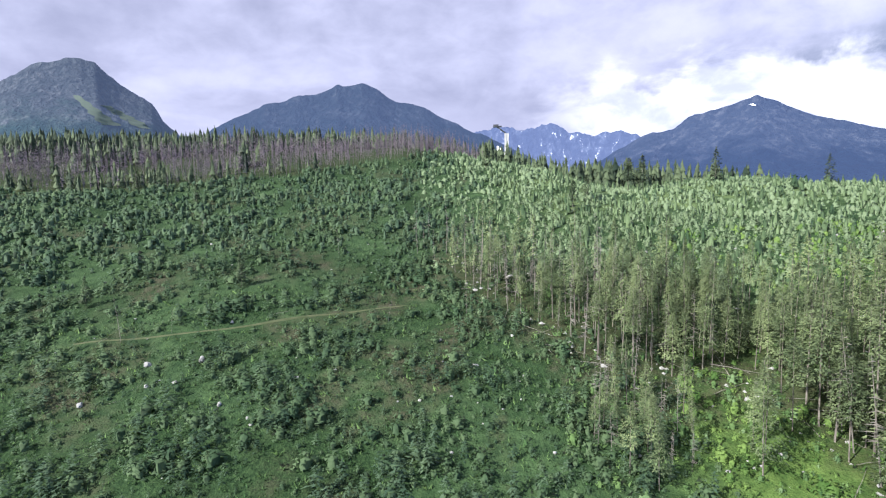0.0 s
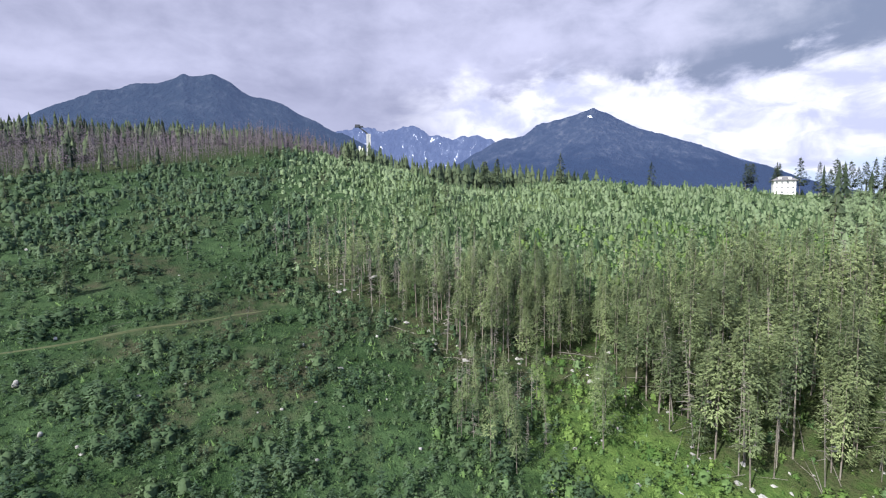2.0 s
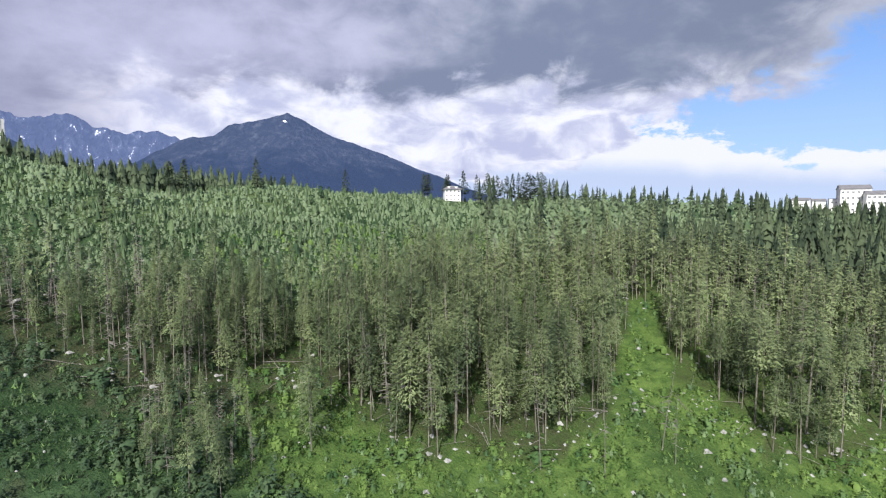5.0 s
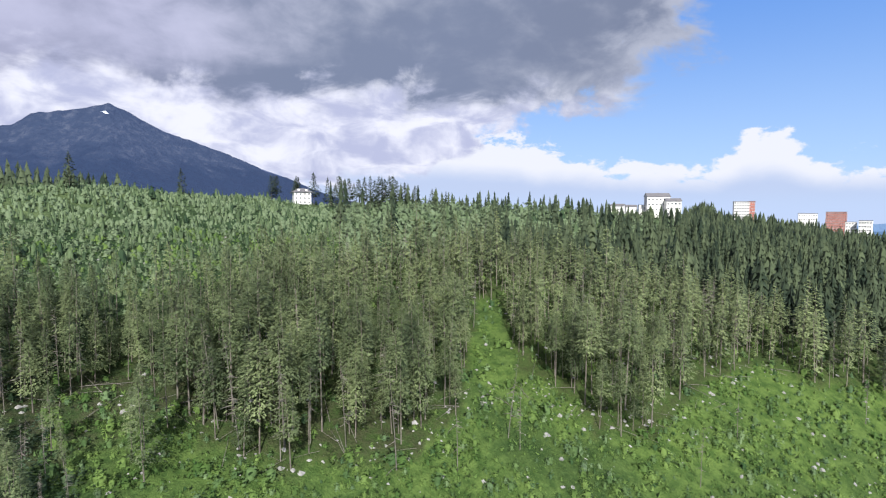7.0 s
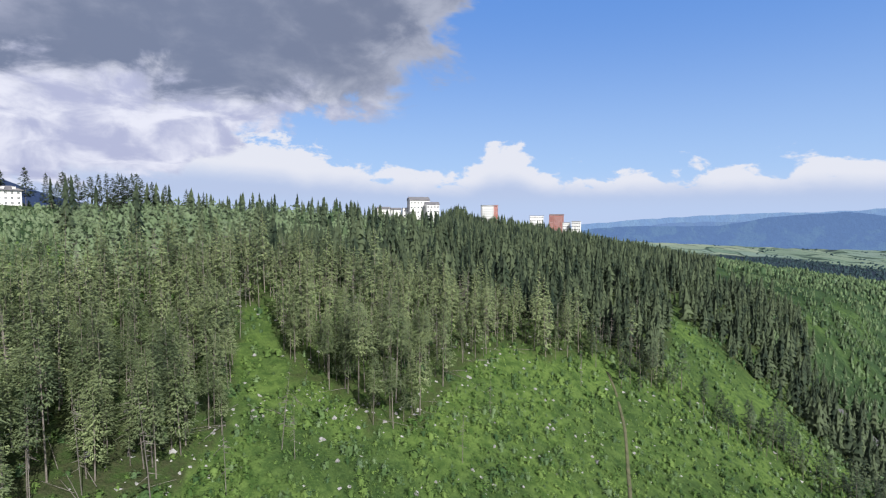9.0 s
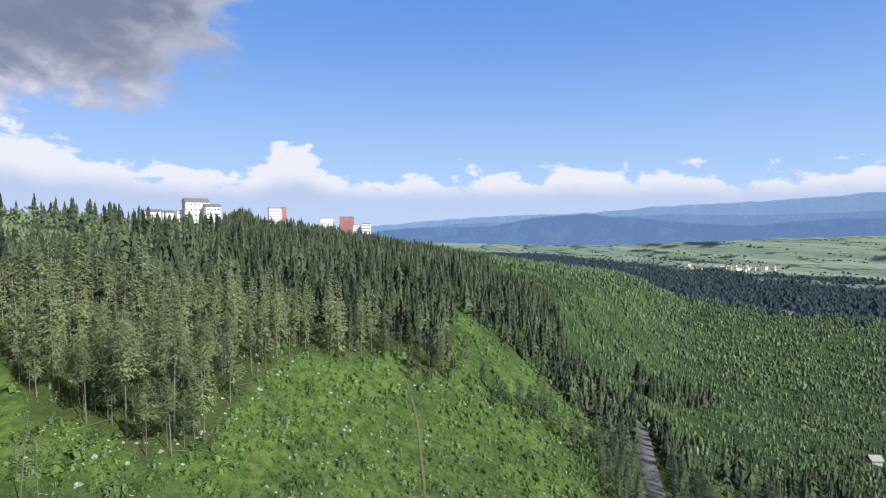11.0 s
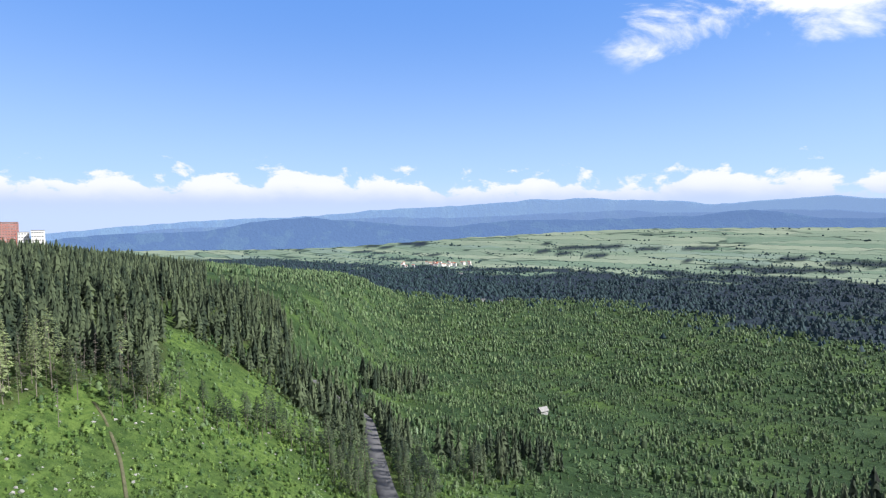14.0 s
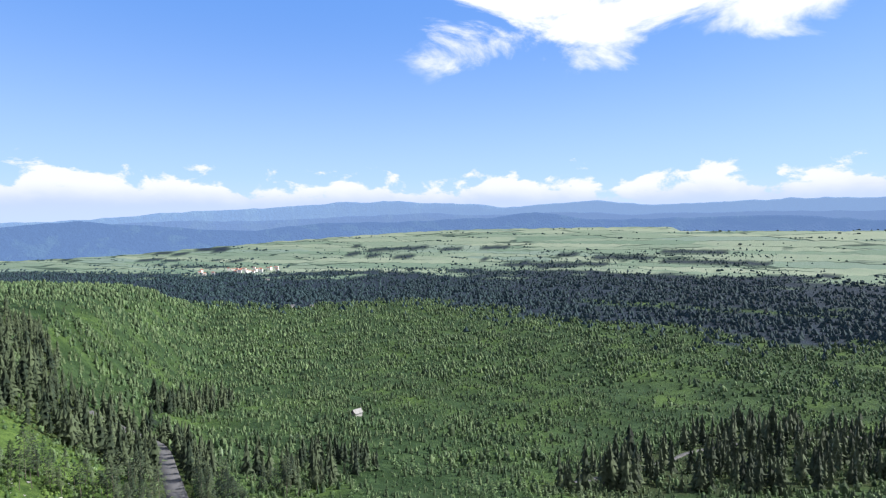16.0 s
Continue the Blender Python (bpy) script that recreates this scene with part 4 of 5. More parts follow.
def cover(name, families, x, y, size, mats, label, category, rs, squash=(0.9, 1.4), lean=0.03):
    """Scatters plants with finer templates on nearer ground: families are (distance from the middle of the place, templates)."""
    d, at = np.hypot(x, y), 0.0
    for reach, kinds in families:
        k = (d >= at) & (d < reach)
        at = reach
        scatter(name, kinds, x[k], y[k], size[k], mats, label, category, rs, squash, lean)


def spruce_kind(seed, bottom, n, wide, size, sides=5, per=10, point=0.7):
    rs = np.random.RandomState(seed)
    v, f = spruce_trunk(rs, sides)
    c, g = spruce_crown(rs, bottom, n, wide, size, per, point)
    return [(v, f, 0), (c, g, 1)]


NEAR_KINDS = [spruce_kind(20 + i, b, int(n * 1.5), w, 0.021, point=p) for i, (b, w, n, p) in enumerate([
    (0.42, 0.165, 900, 0.60), (0.34, 0.175, 960, 0.72), (0.52, 0.155, 780, 0.52), (0.22, 0.180, 1050, 0.80), (0.40, 0.140, 840, 0.66), (0.58, 0.160, 680, 0.48)])]
HALF_KINDS = [spruce_kind(30 + i, b, 384, w, 0.032, 3, 8, p) for i, (b, w, p) in enumerate([(0.44, 0.150, 0.60), (0.32, 0.160, 0.72), (0.52, 0.138, 0.52), (0.20, 0.165, 0.80), (0.38, 0.125, 0.66)])]
STEM = tube([(0, 0, -0.03), (0, 0, 0.34)], [0.013, 0.010], 3)


def far_spruce(seed, bottom, tiers, points, wide, n, size, per):
    """A spruce seen from afar: a stem, ragged skirts of branches one over another, and loose sprays round them."""
    rs = np.random.RandomState(seed)
    return [(*STEM, 0), (*join([tier_tree(rs, bottom, tiers, points, wide), spruce_crown(rs, bottom, n, wide * 1.06, size, per, 0.95)]), 1)]


def sapling(seed, wide, waist, n, leaf, cone):
    """A small bushy plant: a dense body with loose sprays on it."""
    rs = np.random.RandomState(seed)
    return [(*join([body(rs, wide * 0.66, waist, 0.94, 4), bushy(rs, n, wide, cone, leaf)]), 0)]


MID_KINDS = [far_spruce(45 + i, b, 6, 4, w * 0.92, 48, 0.070, 4) for i, (b, w) in enumerate([(0.20, 0.165), (0.13, 0.185), (0.26, 0.150), (0.09, 0.195), (0.18, 0.140)])]
FAR_KINDS = [far_spruce(60 + i, 0.07, 4, 3, w, 12, 0.110, 2) for i, w in enumerate((0.195, 0.175, 0.210, 0.160, 0.185, 0.170))]
BELT_KINDS = [far_spruce(75 + i, b, 6, 4, w * 0.92, 48, 0.080, 4) for i, (b, w) in enumerate([(0.05, 0.215), (0.10, 0.190), (0.13, 0.200), (0.04, 0.230), (0.16, 0.175)])]
YOUNG_KINDS = [[(*join([body(np.random.RandomState(81 + i), 0.22, (0.40, 0.55)), spruce_crown(np.random.RandomState(85 + i), 0.0, 16, 0.33, 0.20, 2, 0.9)]), 0)] for i in range(6)]
SMALL_KINDS = [sapling(90 + i, 0.32, (0.42, 0.56), 7, (0.30, 0.52), 0.75) for i in range(4)] + [sapling(95 + i, 0.36, (0.58, 0.80), 7, (0.28, 0.50), 0.5) for i in range(2)]
LEAFY_KINDS = [sapling(290 + i, 0.44, (0.58, 0.84), 8, (0.26, 0.46), 0.45) for i in range(6)]
DOT_KINDS = [[(*body(np.random.RandomState(190 + i), 0.33, (0.42, 0.62), 1.0, 4), 0)] for i in range(6)]
ROUND_KINDS = [[(*body(np.random.RandomState(390 + i), 0.44, (0.60, 0.86), 1.0, 4), 0)] for i in range(6)]
BUSH_KINDS = [[(*join([body(np.random.RandomState(104 + i), 0.24, (0.52, 0.80), 0.72, 4), bushy(np.random.RandomState(105 + i), 40, 0.46, 0.45, (0.13, 0.25), 0.0, 0.75)]), 0)] for i in range(6)]
HERB_KINDS = [[(*bushy(np.random.RandomState(115 + i), 20, 0.5, 0.45, (0.18, 0.36), 0.0, 0.65), 0)] for i in range(6)]
HERB_NEAR = [[(*join([body(np.random.RandomState(214 + i), 0.26, (0.50, 0.80), 0.68, 4), bushy(np.random.RandomState(215 + i), 50, 0.5, 0.45, (0.10, 0.21), 0.0, 0.8)]), 0)] for i in range(6)]
HERB_HALF = [[(*join([body(np.random.RandomState(224 + i), 0.26, (0.52, 0.80), 0.72, 4), bushy(np.random.RandomState(225 + i), 26, 0.5, 0.45, (0.15, 0.28), 0.0, 0.65)]), 0)] for i in range(6)]
YOUNG_NEAR = [[(*spruce_crown(np.random.RandomState(235 + i), 0.0, 84, 0.36, 0.125, 3, 0.62), 0)] for i in range(6)]
TEAL_KINDS = [[(*join([body(np.random.RandomState(250 + i), 0.22, (0.50, 0.74), 0.74, 4), bushy(np.random.RandomState(255 + i), 14, 0.40, 0.52, (0.26, 0.44), 0.0, 0.6)]), 0)] for i in range(6)]
TUFT_KINDS = [[(*tuft(np.random.RandomState(130 + i), 9), 0)] for i in range(5)]
DEAD_KINDS = [[(*dead_tree(np.random.RandomState(120 + i)), 0)] for i in range(5)]
GREY_KINDS = [[(*dead_tree(np.random.RandomState(140 + i), 30, 0.009), 0)] for i in range(5)]

# ---- the spruce forest on the slope
rs = np.random.RandomState(5)
fx, fy = grid(-10, 720, -460, 335, 3.4, rs)
keep = inside(FOREST, fx, fy) & ~inside(GLADE, fx, fy)
fd = np.hypot(fx, fy)
dens = 0.80 + 0.25 * wave(fx, fy, 45, 1.0)
dens = np.where(fd > 420, 0.42, np.where(fd > 210, 0.47, dens))
dens = np.where((fx < 60) & (fy > 85), 1.0, dens)
keep &= rs.rand(len(fx)) < dens
keep &= from_line(ROAD, fx, fy) > 6
keep &= ~((np.hypot(fx - 241, fy - 222) < 22) | (np.abs(fx - 255) + np.abs(fy - 205) < 30))
fx, fy = fx[keep], fy[keep]
kx, ky = grid(15, 70, 68, 98, 2.6, rs)
k = (inside(COPSE, kx, ky) & (rs.rand(len(kx)) < 0.62)) | (inside([(41, 86), (36, 71), (56, 70), (66, 78), (58, 90)], kx, ky) & (rs.rand(len(kx)) < 0.10))
kx, ky = kx[k], ky[k]
fx, fy = np.append(fx, kx), np.append(fy, ky)
fd = np.hypot(fx, fy)
fsize = np.clip(rs.normal(16.8, 3.6, len(fx)) + 2.0 * wave(fx, fy, 70, 3.0), 8, 27)
fsize = np.where(rs.rand(len(fx)) < 0.13, fsize * 0.55, fsize)
fsize = np.where(fd > 380, fsize * np.where(fy > -60, 0.80, 0.66), fsize)
fsize = np.where((fy > 95) & (fx < 230), fsize * 0.86, fsize)

fsize = np.where(inside(COPSE, fx, fy), rs.uniform(6.5, 12.5, len(fx)), fsize)
fsize = np.where((fd > 185) & (fd <= 380), fsize * 0.86, fsize)
fsize = fsize * (1 - 0.55 * np.clip((fx - 600) / 110, 0, 1))
gone = (inside(COPSE, fx, fy) & (rs.rand(len(fx)) < 0.4)) | ((fx < 48 - 0.25 * (fy - 110)) & (fy > 88) & (rs.rand(len(fx)) < 0.30)) | ((rs.rand(len(fx)) < 0.12) & (fd < 230))
scatter("dead_spruces", DEAD_KINDS, fx[gone], fy[gone], fsize[gone] * 0.85, [M_LOG], "grey dead spruces standing among the live ones", "trees", rs)
fx, fy, fd, fsize = fx[~gone], fy[~gone], fd[~gone], fsize[~gone]

# the 300 trees along the lower edge are things of their own
order = np.argsort(np.hypot(fx - 10, fy - 10))
own = np.zeros(len(fx), bool)
own[order[:300]] = True


def build_spruce(pieces, label, needles=M_NEEDLE):
    root = new("spruce_tree")
    root.empty_display_size = 0.5
    for (v, f, k), name, m in zip(pieces, ("trunk", "crown"), (M_BARK, needles)):
        me = raw_mesh(name, v, f, [m])
        me.attributes.new("outward", "FLOAT_VECTOR", "POINT").data.foreach_set("vector", outward(v).astype(np.float32).ravel())
        ob = new(name, me)
        ob.parent = root
    return tagged(root, label, "tree", "spruces along the forest edge")


LABELS = ["tall spruce with grey trunk and high crown", "full green spruce on the grassy slope", "slender spruce with bare lower trunk",
          "dense spruce branched almost to the ground", "narrow green spruce at the forest edge", "thin spruce with a short top crown"]
protos = [build_spruce(p, l) for p, l in zip(NEAR_KINDS, LABELS)]
used = [False] * len(protos)
for i in order[:300]:
    k = rs.randint(0, len(protos))
    m = pose(fx[i], fy[i], float(ground_z(fx[i], fy[i])) - 0.2, rs.normal(0, 1.2), rs.normal(0, 1.2), rs.uniform(0, 360))
    s, w = fsize[i], rs.uniform(0.9, 1.2)
    if used[k]:
        t = copy_thing(protos[k], m)
    else:
        t, used[k] = protos[k], True
        t.matrix_basis = m
    t.scale = (s * w, s * w, s)

near = ~own & (fd < 198)
mid = ~own & (fd >= 198) & (fd < 380)
far = ~own & (fd >= 380)
scatter("spruce_forest", HALF_KINDS, fx[near], fy[near], fsize[near], [M_BARK, M_NEEDLE], "dense spruce forest on the mountainside", "forest", rs)
# needles from here outwards are darkened in colour for cloud shade
scatter("spruce_forest", MID_KINDS, fx[mid], fy[mid], fsize[mid], [M_BARK, M_NEEDLE_SHADED], "spruce forest higher up the slope", "forest", rs)
scatter("spruce_forest", FAR_KINDS, fx[far], fy[far], fsize[far], [M_BARK, M_NEEDLE_SHADED], "spruce forest on the far spur, darkened for cloud shade", "forest", rs)

# ---- belts and clumps of spruce lower down
tx, ty = grid(-290, 530, -650, -20, 4.2, rs)
row = inside(HILL_EDGE, tx, ty) | (from_line(LOWER_ROW, tx, ty) < 8)
belt = (from_line(ROAD[2:6], tx, ty) < 18) & (rs.rand(len(tx)) < 0.9)
some = (inside(CLUMP, tx, ty) & (rs.rand(len(tx)) < 0.6)) | (inside(STRIP, tx, ty) & (rs.rand(len(tx)) < 0.45)) | (inside(BAND, tx, ty) & (rs.rand(len(tx)) < 0.24 + 0.42 * wave(tx, ty, 52, 2.0)))
keep = ((row & (rs.rand(len(tx)) < 0.78)) | belt | some) & (from_line(ROAD, tx, ty) > 5.2) & (from_line(BACK_ROAD, tx, ty) > 3.4)
tx, ty = tx[keep], ty[keep]
td = np.hypot(tx, ty)
tsize = np.clip(rs.normal(10.5, 3.4, len(tx)), 3.5, 18)
tsize = np.where(inside(BAND, tx, ty), tsize * 1.45, tsize)
n = td < 460
b = td < 225
scatter("spruce_belt", HALF_KINDS, tx[b], ty[b], tsize[b], [M_BARK, M_NEEDLE_SHADED], "young dark spruces at the foot of the meadow", "forest", rs, (1.1, 1.5))
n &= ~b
scatter("spruce_belt", BELT_KINDS, tx[n], ty[n], tsize[n], [M_BARK, M_NEEDLE_SHADED], "belt of dark spruces along the road", "forest", rs)
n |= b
scatter("spruce_belt", FAR_KINDS, tx[~n], ty[~n], tsize[~n], [M_BARK, M_NEEDLE_SHADED], "scattered clumps of dark spruces below the road", "forest", rs)

# ---- the dead forest and what lives behind it
dx, dy = grid(-440, 45, 205, 430, 3.1, rs)
k = inside(DEAD, dx, dy)
dx, dy = dx[k], dy[k]
deep = dy - (232 + 0.30 * (dx + 160))
live = (wave(dx, dy, 70, 6.0) > 0.6) & (dx < -60) | (deep > 70) | ((deep < 14) & (rs.rand(len(dx)) < 0.16 + 0.25 * (dx < -120)))
kd = ~live & (rs.rand(len(dx)) < 0.96)
scatter("dead_forest", GREY_KINDS, dx[kd], dy[kd], np.clip(rs.normal(11, 2.4, kd.sum()), 5, 16), [M_DEAD], "bare grey trunks of a dead spruce forest", "forest", rs)
kl = live & (rs.rand(len(dx)) < np.where(deep < 16, 0.55, 0.42))
scatter("spruce_forest", FAR_KINDS, dx[kl], dy[kl], np.clip(rs.normal(11.5, 2.4, kl.sum()) * np.where(deep[kl] < 14, 0.7, 1.0), 5, 16), [M_BARK, M_NEEDLE_SHADED], "green spruces behind the dead forest", "forest", rs)
px, py = grid(10, 200, 285, 380, 3.6, rs)
k = inside(PINES, px, py) & (rs.rand(len(px)) < 0.62 - 0.35 * np.clip((px - 90) / 60, 0, 1))
scatter("pine_row", FAR_KINDS, px[k], py[k], np.clip(rs.normal(13, 2.6, k.sum()), 6, 18), [M_BARK, M_NEEDLE_SHADED], "row of conifers behind the grassy crest", "forest", rs)

# ---- young growth
PATH = [(-76, 108), (-52, 112), (-38, 116), (-19, 123), (-8, 127)]
gx, gy = grid(-290, 40, 40, 300, 1.85, rs)
gd = np.hypot(gx, gy)
k = (gx + rs.normal(0, 9, len(gx)) < 12 + np.where(gy < 157, 0.35, 0.08) * (157 - gy)) & ~inside(DEAD, gx, gy) & (from_line(PATH, gx, gy) > 1.8) & ~inside(FOREST, gx, gy) & (gd < 330)
k &= rs.rand(len(gx)) < np.clip(0.80 + 0.40 * wave(gx, gy, 34, 2.0), 0.36, 1.0)
gx, gy = gx[k], gy[k]
kind = rs.rand(len(gx)) + 0.30 * wave(gx, gy, 30, 11.0) + 0.12 * wave(gx, gy, 11, 4.0)
gs = np.clip(rs.gamma(3.2, 0.50, len(gx)) * (1.05 + 0.75 * wave(gx, gy, 34, 2.0)), 0.35, 3.9)
# plants of this slope carry cloud shade in their colours
k = kind < 0.38
cover("young_spruces", [(165, YOUNG_NEAR), (999, TEAL_KINDS)], gx[k], gy[k], gs[k] * 1.2, [M_SAPLING], "young spruces all over the open slope", "saplings", rs, (0.9, 1.4), 0.04)
k = (kind >= 0.38)
cover("low_shrubs", [(125, HERB_NEAR), (190, HERB_HALF), (999, LEAFY_KINDS)], gx[k], gy[k], gs[k] * 0.75, [M_SHRUB_SHADED], "low shrubs covering the open slope, darkened for cloud shade", "shrubs", rs, (1.2, 2.0))

cx, cy = grid(-10, 640, 34, 320, 1.95, rs)
cd = np.hypot(cx, cy)
k = ~inside(FOREST, cx, cy) & (rs.rand(len(cx)) < 0.80 + 0.35 * wave(cx, cy, 33, 5.0)) & (cd < 640) & (np.hypot(cx - 241, cy - 222) > 11) & (cx + rs.normal(0, 14, len(cx)) > 16 + np.where(cy < 157, 0.35, 0.12) * (157 - cy))
k &= ~inside([(45, 215), (90, 222), (90, 240), (45, 235)], cx, cy) | (rs.rand(len(cx)) < 0.45)
k &= ~((np.abs(cx - 262) < 18) & (np.abs(cy - 212) < 10))
k &= (cd < 300) | (rs.rand(len(cx)) < 0.30)
k &= (np.degrees(np.arctan2(cx, cy)) < 50) | (rs.rand(len(cx)) < 0.45)
k &= (cy > 105) | ((cd > 190) & (cy > 105 - 0.42 * (cx - 150)))
k &= (cx < 130) | (cy < 130) | (cd < 430)
cx, cy = cx[k], cy[k]
kind = rs.rand(len(cx)) + 0.2 * wave(cx, cy, 24, 12.0)
cs = np.clip(rs.normal(2.1, 0.8, len(cx)), 0.6, 4.6)
cs = cs * (1 + 1.5 * sm((np.degrees(np.arctan2(cx, cy)) - 48) / 10))
cd = np.hypot(cx, cy)
k = kind < 0.72
tall = np.degrees(np.arctan2(cx, cy)) > 50
n = k & tall
scatter("young_birches", BUSH_KINDS, cx[n], cy[n], cs[n] * 1.1, [M_BIRCH], "pale green broadleaf wood under the skyline", "shrubs", rs, (0.8, 1.3))
k &= ~tall
n = k & (cd < 215)
scatter("young_birches", BUSH_KINDS, cx[n], cy[n], cs[n] * 0.72, [M_BIRCH], "light green young broadleaf scrub above the forest", "shrubs", rs, (1.1, 1.9), vary=0.25)
n = k & (cd >= 215)
scatter("young_birches", LEAFY_KINDS, cx[n], cy[n], cs[n] * 0.72, [M_BIRCH], "light green young broadleaf scrub on the crest", "shrubs", rs, (1.1, 1.9), vary=0.25)
k = (kind >= 0.72) & (~tall | (rs.rand(len(cx)) < 0.3))
scatter("young_spruces", SMALL_KINDS, cx[k], cy[k], cs[k] * 1.3, [M_YOUNG], "young spruces among the scrub on the crest", "saplings", rs, (0.8, 1.1))
# taller spruces that stand out of the scrub towards the resort
sx, sy = grid(150, 640, 36, 320, 7.5, rs)
sa = np.degrees(np.arctan2(sx, sy))
k = ~inside(FOREST, sx, sy) & (sa > 49) & (rs.rand(len(sx)) < 0.10 + 0.16 * np.clip((sa - 55) / 25, 0, 1)) & (np.hypot(sx, sy) < 620)
scatter("skyline_spruces", MID_KINDS, sx[k], sy[k], np.clip(rs.normal(14.0, 3.8, k.sum()), 6, 22), [M_BARK, M_NEEDLE_SHADED], "scattered spruces rising from scrub on the skyline", "trees", rs)

hx, hy = grid(-80, 260, -140, 175, 1.75, rs)
hd = np.hypot(hx, hy)
k = (hd > 55) & (hd < 215) & (rs.rand(len(hx)) < 0.60 + 0.40 * wave(hx, hy, 26, 7.0)) & (hx > 10 + 0.35 * (157 - hy) - 25)
k &= ~inside(FOREST, hx, hy) | (rs.rand(len(hx)) < 0.35)
k &= (from_line(ROAD, hx, hy) > 5)
k &= from_line(TRACK, hx, hy) > 1.2
hx, hy = hx[k], hy[k]
hs = np.clip(rs.gamma(4, 0.28, len(hx)) * (1 + 0.4 * wave(hx, hy, 26, 7.0)), 0.35, 3.0)
# this line paints undergrowth bright in sun and dark in cloud shade
k = (hx + rs.normal(0, 3, len(hx)) > 4 + 0.40 * hy)
cover("tall_herbs", [(105, HERB_NEAR), (150, HERB_HALF), (999, LEAFY_KINDS)], hx[k], hy[k], hs[k] * 0.8, [M_HERB], "lush tall herbs and bracken on the slope", "undergrowth", rs, (1.1, 1.9))
cover("low_shrubs", [(110, HERB_NEAR), (150, HERB_HALF), (999, LEAFY_KINDS)], hx[~k], hy[~k], hs[~k], [M_SHRUB_SHADED], "low undergrowth below the forest edge, darkened for cloud shade", "undergrowth", rs, (0.9, 1.5))
bx, by = grid(20, 262, -175, 130, 2.1, rs)
k = (rs.rand(len(bx)) < 0.50 + 0.5 * wave(bx, by, 30, 8.0)) & (~inside(FOREST, bx, by) | (rs.rand(len(bx)) < 0.25)) & (from_line(ROAD, bx, by) > 6) & (np.hypot(bx, by) > 60)
k &= from_line(TRACK, bx, by) > 2
bx, by = bx[k], by[k]
# shrub colours are dulled on the cloud-shaded side of this line
k = bx + rs.normal(0, 3, len(bx)) > 2 + 0.38 * by
bs = np.clip(rs.gamma(5, 0.30, len(bx)), 0.6, 3.6)
deep_green = k & (rs.rand(len(bx)) < 0.62)
pale = k & ~deep_green
cover("shrubs", [(130, HERB_NEAR), (180, BUSH_KINDS), (999, LEAFY_KINDS)], bx[deep_green], by[deep_green], bs[deep_green] * 0.85, [M_FERN], "deep green shrubs and saplings on the meadow", "shrubs", rs, (1.0, 1.6))
cover("shrubs", [(130, HERB_NEAR), (180, BUSH_KINDS), (999, LEAFY_KINDS)], bx[pale], by[pale], bs[pale] * 0.8, [M_LEAF], "pale green willow and birch shrubs on the meadow", "shrubs", rs, (1.0, 1.6))
cover("shrubs", [(130, HERB_NEAR), (180, BUSH_KINDS), (999, LEAFY_KINDS)], bx[~k], by[~k], bs[~k] * 0.85, [M_FERN], "shrubs below the forest, dulled for cloud shade", "shrubs", rs, (1.0, 1.6))

# grass and fern tufts
ux, uy = grid(-130, 215, -120, 205, 1.6, rs)
ud = np.hypot(ux, uy)
k = (ud > 62) & (ud < 140) & (rs.rand(len(ux)) < np.clip(150 / ud, 0, 1) * 0.85) & ((ux < 20 + 0.35 * (157 - uy)) | ~inside(FOREST, ux, uy) | (rs.rand(len(ux)) < 0.3)) & (from_line(ROAD, ux, uy) > 5)
k &= (from_line(PATH, ux, uy) > 1.0) & (from_line(TRACK, ux, uy) > 0.7) & (np.degrees(np.arctan2(ux, uy)) > -46)
ux, uy = ux[k], uy[k]
us = np.clip(rs.gamma(5, 0.12, len(ux)), 0.25, 1.3)
# tuft colours imitate sun and cloud shade on either side of this line
k = (ux + rs.normal(0, 3, len(ux)) > 7 + 0.43 * uy)
scatter("grass_tufts", TUFT_KINDS, ux[k], uy[k], us[k], [M_HERB], "bright tall grass and fern tufts on the meadow", "grass", rs, (0.9, 1.5), 0.1)
scatter("grass_tufts", TUFT_KINDS, ux[~k], uy[~k], us[~k], [M_FERN], "grass and fern tufts on the open slope, dulled for cloud shade", "grass", rs, (0.9, 1.5), 0.1)

